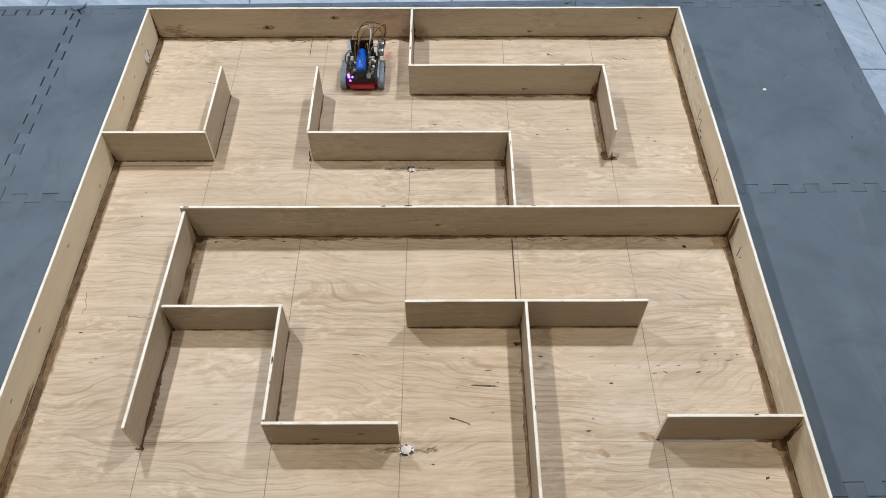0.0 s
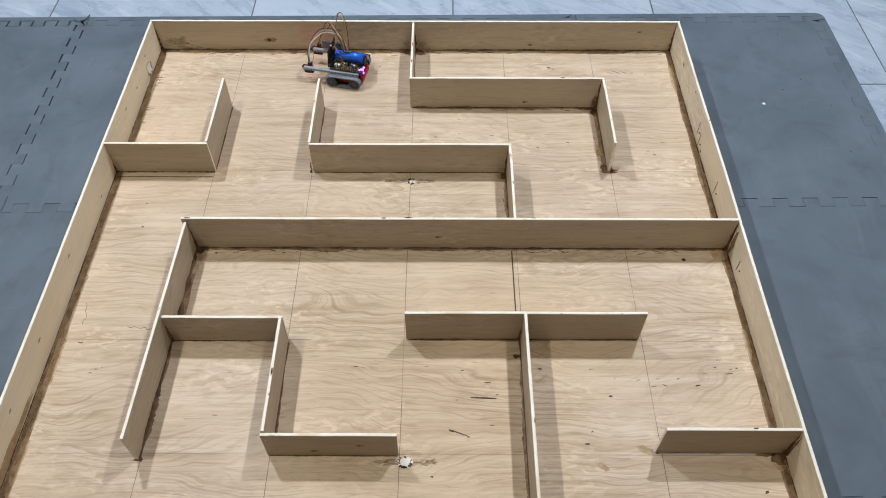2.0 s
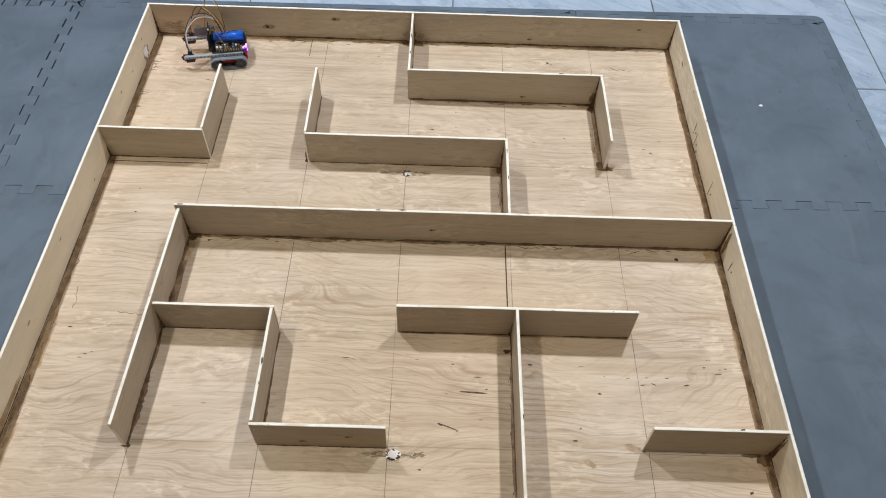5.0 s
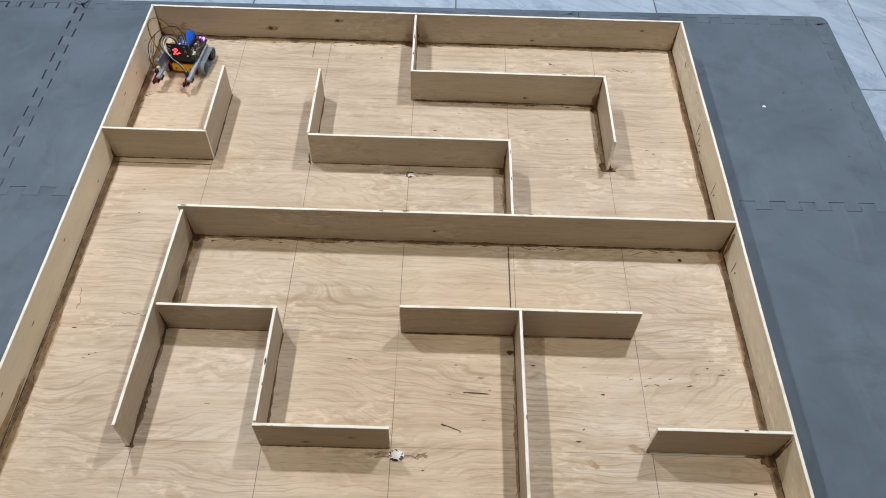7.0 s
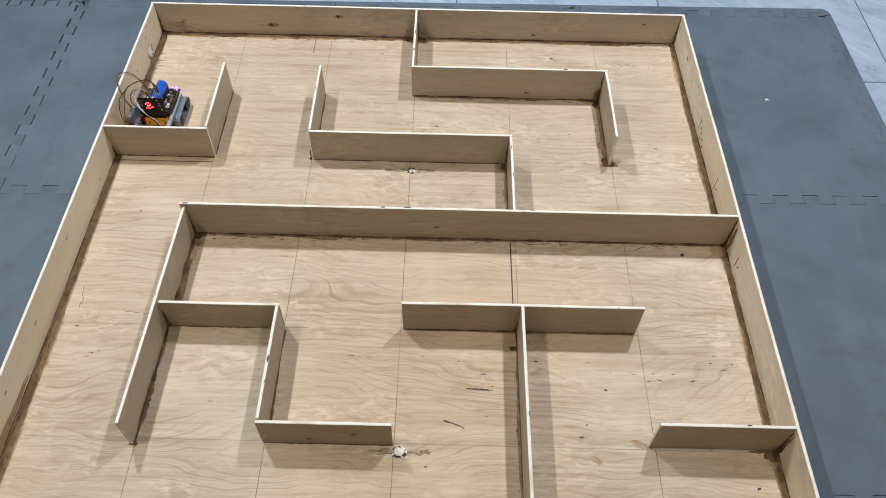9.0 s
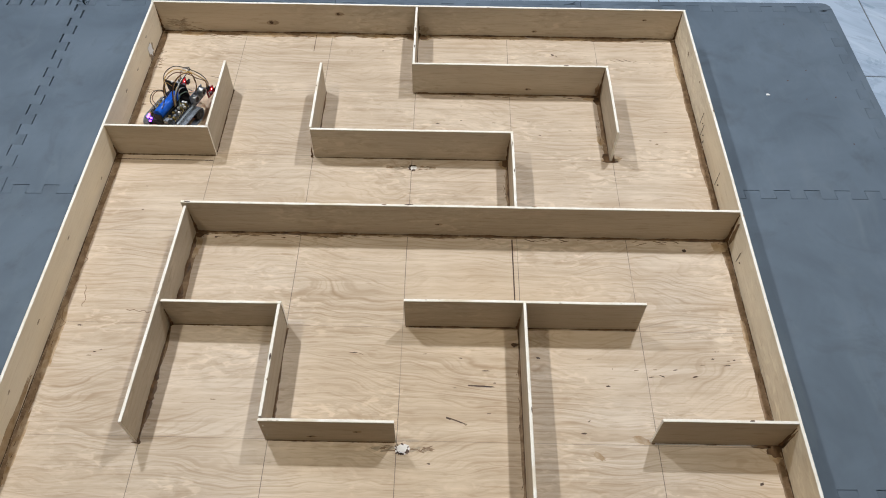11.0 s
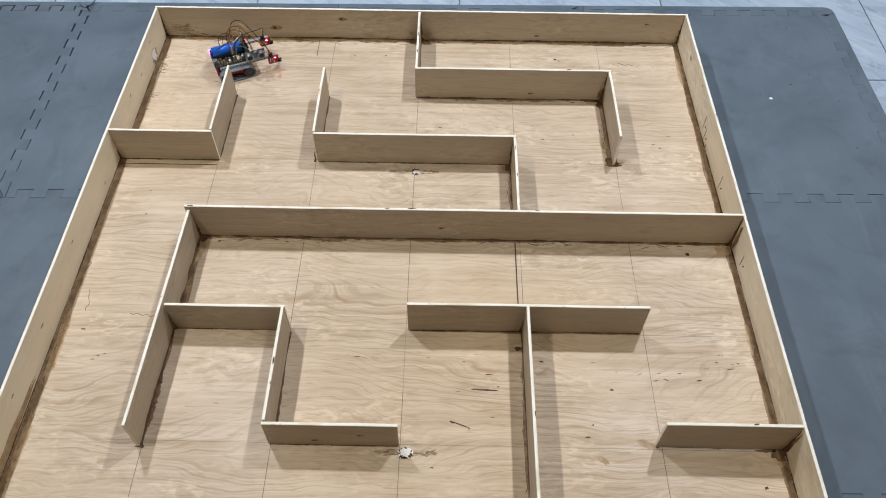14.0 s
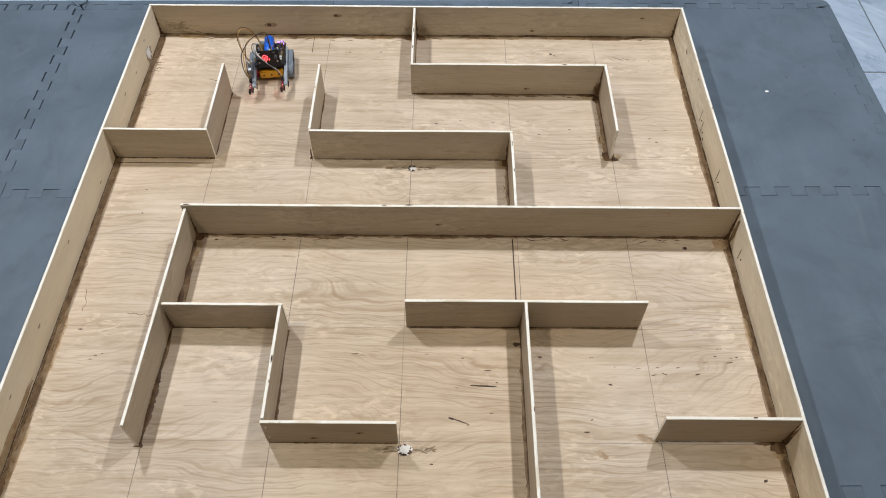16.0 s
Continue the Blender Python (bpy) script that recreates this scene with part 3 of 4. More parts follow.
def maze():
    thing = tagged(empty("plywood_maze"), "shallow birch plywood maze with low strip walls on grey mats", "maze")
    base = part("base_board", box(-0.0062, 1.2062, -0.0125, 1.2062, BASE_Z, 0.0, 0.0006), M_BOARD, thing, "pale plywood board with a pencilled grid")
    for k, (a, b, h) in enumerate(PANELS):
        wall_panel(k, a, b, h, thing)
    # dark gap where two sheets meet
    part("board_joint", box(0.7945, 0.7968, 0.412, 0.598, 0.0001, 0.0004), M_SOOT, base)
    part("board_joint", box(0.004, 0.198, 0.7862, 0.7880, 0.0001, 0.0004), M_SOOT, base)
    part("board_joint", box(0.3605, 0.3618, 1.135, 1.194, 0.0001, 0.0004), M_SOOT, base)
    for k, (x, y, rx, ry, turn) in enumerate(MARKS):
        part("mineral_mark", blot(x, y, rx, ry * 0.75, turn, 0.3, 0.0, 0.00035, k, 10), M_SOOT if k % 3 or k == 0 else M_KNOT, base)
    for k, (x0, y0, x1, y1, swing) in enumerate(SCRAWLS):
        rnd = random.Random(k + 40)
        pts = []
        for i in range(9):
            t = i / 8
            s = 0.7 * swing * (0.25 + abs(math.sin(math.pi * t)) * (0.6 + 0.5 * math.sin(9 * t + k)))
            pts.append((x0 + (x1 - x0) * t + s + rnd.uniform(-0.002, 0.002), y0 + (y1 - y0) * t + rnd.uniform(-0.003, 0.003), 0.0001))
        part("scrawl", tube(pts, 0.0005, 5, 4), M_SCRAWL, base)
    # bunches of short scratchy strokes beside the left-hand strip
    for k, (x, y, count) in enumerate(((0.011, 1.112, 8), (0.013, 1.078, 6), (0.008, 0.982, 7), (0.007, 0.948, 5))):
        rnd = random.Random(k + 90)
        for q in range(count):
            px, py, a = x + rnd.uniform(-0.004, 0.006), y + rnd.uniform(-0.018, 0.018), rnd.uniform(-1.5, 1.2)
            ln = rnd.uniform(0.005, 0.019)
            mid = (px + 0.5 * ln * math.cos(a) + rnd.uniform(-0.003, 0.003), py + 0.5 * ln * math.sin(a) + rnd.uniform(-0.003, 0.003), 0.0001)
            part("scrawl", tube([(px, py, 0.0001), mid, (px + ln * math.cos(a), py + ln * math.sin(a) * 0.6, 0.0001)], 0.0005, 5, 3), M_SCRAWL, base)
    # specks and smears of glue scattered along the feet of the strips
    for k, (x0, y0, x1, y1, count, spread) in enumerate(((0.21, 0.600, 0.50, 0.600, 26, 0.012), (0.50, 0.601, 0.80, 0.601, 18, 0.006), (0.82, 0.600, 1.19, 0.600, 22, 0.009),
                                                         (0.10, 1.190, 0.58, 1.190, 40, 0.012), (0.61, 1.192, 1.18, 1.192, 22, 0.007), (0.009, 0.06, 0.008, 0.50, 18, 0.004),
                                                         (1.195, 0.25, 1.195, 0.58, 14, 0.003), (1.195, 0.64, 1.194, 1.15, 18, 0.004), (0.62, 0.992, 0.99, 0.994, 14, 0.006),
                                                         (0.795, 0.03, 0.796, 0.38, 12, 0.003), (0.992, 0.82, 0.994, 0.97, 12, 0.009), (0.786, 0.63, 0.788, 0.78, 8, 0.005))):
        rnd = random.Random(k + 200)
        for q in range(count):
            t = rnd.random()
            x, y = x0 + (x1 - x0) * t, y0 + (y1 - y0) * t
            d = -abs(rnd.gauss(0, spread * 0.35))
            dx, dy = (0.0, d) if abs(x1 - x0) > abs(y1 - y0) else (-d if x < 0.1 else d, 0.0)
            a, b = rnd.uniform(0.002, 0.011), rnd.uniform(0.0003, 0.0011)
            if not dy:
                a, b = a * 0.7, b * 0.6
            part("glue_fleck", blot(x + dx, y + dy, a, b, (0 if dy else 90) + rnd.uniform(-20, 20), 0.45, 0.0, 0.00028 + 0.000006 * q, k * 50 + q, 11),
                 (M_GLUE, M_STAIN_SHADE)[q % 2], base)
    # thick dark glue in some corners, on the board and up the strips
    for k, (x, y, rx, ry) in enumerate(((1.188, 0.192, 0.011, 0.012), (1.170, 0.198, 0.014, 0.003), (0.584, 1.190, 0.012, 0.008), (0.611, 1.191, 0.010, 0.008), (0.790, 0.792, 0.006, 0.012),
                                        (0.995, 0.985, 0.006, 0.012), (0.978, 0.996, 0.016, 0.003), (0.996, 0.815, 0.006, 0.010), (1.006, 0.803, 0.014, 0.003), (0.792, 0.372, 0.006, 0.004),
                                        (0.210, 0.596, 0.008, 0.005), (0.197, 0.187, 0.008, 0.003))):
        part("glue_blob", blot(x, y, rx, ry, 0, 0.3, 0.0002, 0.0009, k + 500, 16), M_GLUE, base, "thick dark brown glue")
    for k, (x, y, z, rx, rz, turn) in enumerate(((1.2, 0.1965, 0.016, 0.003, 0.017, 90), (1.2, 0.1955, 0.045, 0.0018, 0.026, 90), (0.586, 1.2, 0.016, 0.011, 0.015, 0), (0.612, 1.2, 0.014, 0.009, 0.013, 0),
                                                 (1.2, 0.592, 0.030, 0.006, 0.030, 90), (0.994, 0.9982, 0.018, 0.004, 0.014, 0))):
        ob = part("glue_blob", blot(0, 0, rx, rz, 0, 0.35, 0, 0.0005, k + 540, 18), (M_GLUE, M_STAIN_SHADE, M_KNOT_HALO, M_KNOT_HALO, M_STAIN_SHADE, M_STAIN_SHADE)[k], thing, "brown glue smeared up the strip")
        ob.matrix_basis = pose(x - (0.0002 if turn else 0.0), y - (0.0 if turn else 0.0002), z, 90, 0, -turn)
    # two chipped knot holes filled with white paste
    for cx, cy, r, seed in ((0.609, 0.184, 0.0112, 5), (0.603, 0.776, 0.0088, 8)):
        rnd = random.Random(seed)
        for q in range(26):
            d = rnd.choice((-1, 1)) * rnd.uniform(0.010, 0.046)
            part("knot_stain", blot(cx + d, cy + rnd.uniform(-0.006, 0.006) * (1.2 - abs(d) * 22), rnd.uniform(0.004, 0.010), rnd.uniform(0.0006, 0.0022), rnd.uniform(-25, 25), 0.4,
                                    0.0, 0.0002 + 0.00002 * q, seed * 30 + q, 12), M_KNOT_HALO if q % 2 else M_STAIN_SHADE, base)
        part("knot_filler", blot(cx, cy, r, r * 0.8, 0, 0.22, 0.0002, 0.0006, seed + 1, 11), M_FILLER, base, "chipped white filler in a knot hole")
        for q in range(15):
            a = rnd.uniform(0, 6.28)
            part("knot_chip", blot(cx + r * 0.9 * math.cos(a), cy + r * 0.72 * math.sin(a), rnd.uniform(0.0015, 0.004), rnd.uniform(0.0008, 0.002), rnd.uniform(0, 180), 0.5,
                                   0.0008, 0.0002, seed * 9 + q, 8), M_SOOT, base)
    # amber smears beside the feet of some strips
    for k, (x, y, rx, ry, turn) in enumerate(((0.990, 0.862, 0.007, 0.014, 10), (1.012, 0.812, 0.018, 0.006, 0), (1.185, 0.590, 0.016, 0.012, 0), (1.188, 0.188, 0.012, 0.014, 0), (0.590, 1.188, 0.016, 0.012, 0), (0.615, 1.190, 0.016, 0.010, 0),
                                              (0.788, 0.790, 0.012, 0.012, 0), (0.985, 0.992, 0.02, 0.008, 0), (0.07, 1.192, 0.03, 0.008, 0), (0.25, 1.191, 0.06, 0.008, 0),
                                              (0.38, 1.192, 0.05, 0.007, 0), (0.50, 1.193, 0.05, 0.006, 0), (0.80, 1.193, 0.06, 0.006, 0), (0.95, 1.193, 0.06, 0.005, 0),
                                              (0.21, 0.575, 0.008, 0.03, 0), (0.985, 0.205, 0.014, 0.006, -20), (0.915, 0.178, 0.010, 0.005, -35), (1.190, 1.10, 0.006, 0.05, 0),
                                              (0.012, 0.36, 0.008, 0.07, 0), (0.012, 0.18, 0.007, 0.06, 0), (1.190, 0.40, 0.005, 0.03, 0), (1.006, 0.806, 0.02, 0.005, 0))):
        part("glue_smear", blot(x, y, rx, ry, turn, 0.2, 0.0, 0.00025, k + 70, 22), M_AMBER, base, "amber glue smear")
    # brown bands along the feet: glue stain with the strips' shade painted in
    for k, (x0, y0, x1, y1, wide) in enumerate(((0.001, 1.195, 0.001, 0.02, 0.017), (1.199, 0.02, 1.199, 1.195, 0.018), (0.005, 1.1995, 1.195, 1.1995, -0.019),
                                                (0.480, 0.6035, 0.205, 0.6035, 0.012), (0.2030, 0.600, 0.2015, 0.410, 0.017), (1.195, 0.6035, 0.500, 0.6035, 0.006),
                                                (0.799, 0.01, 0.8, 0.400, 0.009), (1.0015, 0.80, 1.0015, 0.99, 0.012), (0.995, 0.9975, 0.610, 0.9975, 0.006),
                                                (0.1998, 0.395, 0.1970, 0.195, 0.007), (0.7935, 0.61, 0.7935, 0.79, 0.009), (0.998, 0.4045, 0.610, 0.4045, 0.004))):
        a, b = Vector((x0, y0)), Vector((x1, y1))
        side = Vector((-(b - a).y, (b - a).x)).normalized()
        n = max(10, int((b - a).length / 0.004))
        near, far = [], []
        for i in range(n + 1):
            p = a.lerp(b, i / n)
            # bands 0, 1, 4 and 7 keep a steady edge, as cast shade does
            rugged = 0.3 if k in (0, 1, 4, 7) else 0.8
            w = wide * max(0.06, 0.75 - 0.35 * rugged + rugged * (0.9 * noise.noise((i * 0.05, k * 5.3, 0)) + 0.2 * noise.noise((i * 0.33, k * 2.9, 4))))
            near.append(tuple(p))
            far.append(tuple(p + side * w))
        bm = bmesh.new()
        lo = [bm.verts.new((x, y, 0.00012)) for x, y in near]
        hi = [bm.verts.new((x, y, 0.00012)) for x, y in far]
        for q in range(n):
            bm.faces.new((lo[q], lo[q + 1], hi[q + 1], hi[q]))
        ob = part("glue_stain", bm, M_STAIN_SHADE, base, "brown band of glue stain and painted shade")
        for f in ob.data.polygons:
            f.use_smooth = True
    # brown beads running up the inner corners
    for k, (x, y, sx, sy, h) in enumerate(((1.2, 0.604, -1, -1, 0.078), (1.2, 0.2, -1, -1, 0.07), (0.6, 1.2, 1, -1, 0.05), (0.594, 1.2, -1, -1, 0.07), (0.794, 0.8, -1, -1, 0.06),
                                           (1.002, 0.998, -1, -1, 0.075), (0.0, 0.8, 1, -1, 0.025), (0.203, 0.4, 1, -1, 0.05), (0.0, 1.2, 1, -1, 0.06), (1.2, 1.2, -1, -1, 0.07),
                                           (0.203, 0.604, 1, -1, 0.05), (0.799, 0.404, -1, -1, 0.04), (0.399, 0.80, -1, 0.2, 0.03), (1.008, 0.802, 1, 0.6, 0.02))):
        bm, rnd, last = bmesh.new(), random.Random(k), None
        for i in range(13):
            f = rnd.uniform(0.4, 1.3) * (1.15 - i / 12)
            ring = [bm.verts.new(v) for v in ((x - sx * 0.0004, y - sy * 0.0004, h * i / 12), (x + sx * 0.0045 * f, y - sy * 0.0004, h * i / 12),
                                              (x + sx * 0.0012 * f, y + sy * 0.0012 * f, h * i / 12), (x - sx * 0.0004, y + sy * 0.0045 * f, h * i / 12))]
            if last:
                for q in range(4):
                    bm.faces.new((last[q], last[(q + 1) % 4], ring[(q + 1) % 4], ring[q]))
            last = ring
        part("glue_bead", bm, M_GLUE, thing, "brown glue bead in the corner")
    # brown streaky smudges low on the far strip
    rnd = random.Random(31)
    for k in range(54):
        x, z = rnd.gauss(0.048, 0.016), abs(rnd.gauss(0.016, 0.009)) + 0.002
        ob = part("smudge", blot(0, 0, rnd.uniform(0.002, 0.008), rnd.uniform(0.0006, 0.0018), rnd.uniform(-25, 12), 0.45, 0, 0.0002 + 0.000008 * k, k + 300, 12),
                  M_KNOT if k % 5 == 0 else M_KNOT_HALO, thing)
        ob.matrix_basis = pose(x, 1.2 - 0.0001, max(0.002, z - 0.12 * (x - 0.05)), 90, 0, 0)
    # dark nicks and browned spots in the sawn upper edges
    for k, (x, y, z, rx, ry) in enumerate(((0.3998, 0.300, 0.0751, 0.0016, 0.006), (0.4010, 0.262, 0.0750, 0.0008, 0.003), (0.8040, 0.215, 0.0830, 0.0007, 0.004), (0.560, 0.6075, 0.0842, 0.005, 0.0012),
                                           (0.604, 0.6085, 0.0842, 0.006, 0.0010), (0.5975, 1.12, 0.0782, 0.0010, 0.007), (0.597, 1.06, 0.0782, 0.0012, 0.004), (1.2045, 0.872, 0.0802, 0.0018, 0.0016),
                                           (1.130, 0.204, 0.0822, 0.004, 0.0010), (1.205, 0.600, 0.0802, 0.0012, 0.0020), (0.205, 0.6065, 0.0842, 0.006, 0.0010), (0.7975, 0.77, 0.0802, 0.0009, 0.006),
                                           (0.798, 0.70, 0.0802, 0.0008, 0.004), (0.83, 0.6085, 0.0842, 0.004, 0.0008), (0.92, 1.0015, 0.0812, 0.004, 0.0009))):
        part("edge_nick", blot(x, y, rx, ry, 0, 0.3, z - 0.0012, 0.0018, k + 700, 10), M_KNOT if k % 2 else M_SOOT, thing)
    # bright hot glue under the near stub
    bead = ribbon(0.0, 0.16, 1.1, 77, 0.0016, 0.0022)
    ob = part("hot_glue", bead, M_HOT_GLUE, base, "shiny clear hot glue bead")
    ob.matrix_basis = pose(1.004, 0.1995, 0.0004)
    # a long amber stain low on the left-hand strip
    stain = part("glue_stain", blot(0, 0, 0.150, 0.010, 0, 0.16, 0, 0.0003, 820, 44), M_AMBER, thing, "amber glue stain along the strip")
    stain.matrix_basis = pose(-0.0004, 0.130, 0.011, 90, 0, 90)
    # torn paper on the left-hand strip and two nails in the near one
    torn = part("smudge", blot(0.001, -0.003, 0.017, 0.017, 8, 0.35, 0, 0.0003, 25, 22), M_KNOT_HALO, thing)
    torn.matrix_basis = pose(0.0003, 1.101, 0.020, 90, 0, 90)
    patch = part("paper_patch", blot(0, 0, 0.012, 0.015, 8, 0.4, 0.0003, 0.0006, 21, 16), M_PAPER, thing, "torn white paper patch")
    patch.matrix_basis = pose(0.0003, 1.101, 0.022, 90, 0, 90)
    for z in (0.022, 0.056):
        part("nail", ball((0.402, 0.1938, z), 0.0012, u=8, v=5), M_STEEL, thing)
    # pencilled ticks on the right-hand strip
    for k, (y, z, rx, rz) in enumerate(((1.085, 0.050, 0.004, 0.0045), (0.975, 0.066, 0.002, 0.003), (0.855, 0.010, 0.003, 0.003), (0.64, 0.040, 0.003, 0.002))):
        ob = part("knot", blot(0, 0, rx, rz, 0, 0.3, 0, 0.0003, k + 410, 12), M_KNOT if k != 2 else M_SOOT, thing)
        ob.matrix_basis = pose(1.1998, y, z, 90, 0, -90)
    for y, z, ln in ((0.90, 0.018, 0.030), (0.878, 0.006, 0.030), (0.735, 0.012, 0.034), (0.545, 0.016, 0.026)):
        part("pencil_tick", box(1.1994, 1.1998, y - 0.0006, y + 0.0006, z, z + ln, 0.0), M_SOOT, thing)
        part("pencil_dot", ball((1.1998, y - 0.012, z + 0.012), 0.0016, u=6, v=4), M_SOOT, thing)
    return thing


M_KNOT_HALO = stained("darkened wood round a knot", (0.29, 0.22, 0.145), (0.43, 0.35, 0.245), 110, 0.6, 0.2)
M_SCRAWL = material("brown scratch mark", (0.20, 0.12, 0.06), 0.7)


# ---- the tracked robot: forward is +x, left is +y, the floor is z = 0 ----
WHEEL_R = 0.0117
WHEELS = [(0.0235, 0.041), (-0.0285, 0.041), (0.0235, -0.041), (-0.0285, -0.041)]


def track_belt(y, parent):
    """A closed rubber belt with cleats round two wheels."""
    xf, xr, r_in, r_out, zc, w = 0.0235, -0.0285, 0.0118, 0.0140, 0.0148, 0.0065
    def outline(r, cleat):
        pts = []
        straight, arc = xf - xr, math.pi * r_out
        total = 2 * straight + 2 * arc
        k = 88
        for i in range(k):
            s = total * i / k
            rr = r + (0.0004 if cleat and i % 2 == 0 else 0.0)
            if s < straight:
                pts.append((xr + s, zc + rr))
            elif s < straight + arc:
                a = math.pi / 2 - (s - straight) / r_out
                pts.append((xf + rr * math.cos(a), zc + rr * math.sin(a)))
            elif s < 2 * straight + arc:
                pts.append((xf - (s - straight - arc), zc - rr))
            else:
                a = -math.pi / 2 - (s - 2 * straight - arc) / r_out
                pts.append((xr + rr * math.cos(a), zc + rr * math.sin(a)))
        return pts
    outer, inner = outline(r_out, True), outline(r_in, False)
    bm = bmesh.new()
    loops = [[bm.verts.new((x, yy, z)) for x, z in pts] for pts, yy in ((outer, y - w), (outer, y + w), (inner, y + w), (inner, y - w))]
    for a, b in zip(loops, loops[1:] + loops[:1]):
        for i in range(len(a)):
            bm.faces.new((a[i], a[(i + 1) % len(a)], b[(i + 1) % len(a)], b[i]))
    return part("track_belt", bm, M_RUBBER, parent, "grey rubber track belt with cleats")


def wheel(x, y, parent):
    bm = bmesh.new()
    rod((0, -0.0058, 0), (0, 0.0058, 0), WHEEL_R, bm=bm, sides=24)
    ob = part("wheel", bm, M_WHEEL, parent, "dark grey plastic track wheel", True)
    ob.data.shade_flat()
    ob.matrix_basis = pose(x, y, 0.0148)
    out = 1 if y > 0 else -1
    hub = rod((0, 0, 0), (0, out * 0.0070, 0), 0.0042, sides=16)
    for k in range(6):
        a = k * math.pi / 3
        rod((0.0078 * math.cos(a), out * 0.004, 0.0078 * math.sin(a)), (0.0078 * math.cos(a), out * 0.0063, 0.0078 * math.sin(a)), 0.0016, sides=8, bm=hub)
    part("hub", hub, M_HUB, ob, "grey wheel hub")
    return ob


def beam(y, parent):
    """A studless building beam with rounded ends and pin holes along its sides."""
    x0, x1, r, z = -0.0370, 0.0910, 0.0033, 0.0330
    pts = []
    for k in range(9):
        a = -math.pi / 2 + math.pi * k / 8
        pts.append((x1 - r + r * math.cos(a), r * math.sin(a)))
    for k in range(9):
        a = math.pi / 2 + math.pi * k / 8
        pts.append((x0 + r + r * math.cos(a), r * math.sin(a)))
    bm = prism(pts, -0.0037, 0.0037)
    bmesh.ops.rotate(bm, verts=bm.verts, matrix=Matrix.Rotation(math.pi / 2, 3, "X"))
    edges = [e for e in bm.edges if abs(e.verts[0].co.y - e.verts[1].co.y) < 1e-6]
    bmesh.ops.bevel(bm, geom=edges, offset=0.0005, segments=1, affect="EDGES")
    ob = part("beam", bm, M_BEAM, parent, "light grey studless building beam")
    ob.matrix_basis = pose(0, y, z)
    for k in range(15):
        x = x0 + r + 0.001 + k * 0.008
        if x < x1 - 0.003:
            part("pin_hole", rod((x, -0.00385, 0), (x, 0.00385, 0), 0.0014, sides=10), M_HOLE, ob)
    return ob


def edge_sensor(y, parent):
    """A small infrared board on the right-hand side of a beam's tip, with its plug, diode pair and lit indicator."""
    ob = part("edge_sensor", box(-0.012, 0.012, -0.0008, 0.0008, -0.0095, 0.0090, 0.0003), M_RED_PCB, parent, "small red infrared sensor board")
    ob.matrix_basis = pose(0.0815, y - 0.0062, 0.0280)
    part("diode", rod((0.008, -0.004, -0.001), (0.017, -0.004, -0.001), 0.0025, sides=10), M_BLACK, ob)
    part("diode", rod((0.008, -0.004, -0.006), (0.016, -0.004, -0.006), 0.0025, sides=10), M_BLACK, ob)
    part("plug", box(-0.009, 0.000, -0.0028, 0.0028, 0.0085, 0.0165, 0.0004), M_BLACK, ob)
    part("trimmer", box(-0.006, 0.0, -0.0052, -0.0008, -0.003, 0.003, 0.0004), M_SENSOR_GREY, ob)
    part("chip", box(-0.0085, -0.0065, -0.0022, -0.0008, -0.006, 0.004, 0.0002), M_WHITE, ob)
    part("clip", box(-0.010, 0.008, 0.0008, 0.0022, -0.0125, -0.0055, 0.0004), M_BLACK, ob)
    part("clip", box(-0.009, 0.006, 0.0100, 0.0118, -0.0045, 0.0010, 0.0004), M_BLACK, ob)
    part("indicator", ball((0.004, -0.0014, 0.004), 0.0007), M_LED_SMALL, ob, "lit red indicator")
    part("indicator", ball((0.0005, -0.0016, -0.0050), 0.0008), M_LED_RED, ob, "lit red indicator")
    return ob


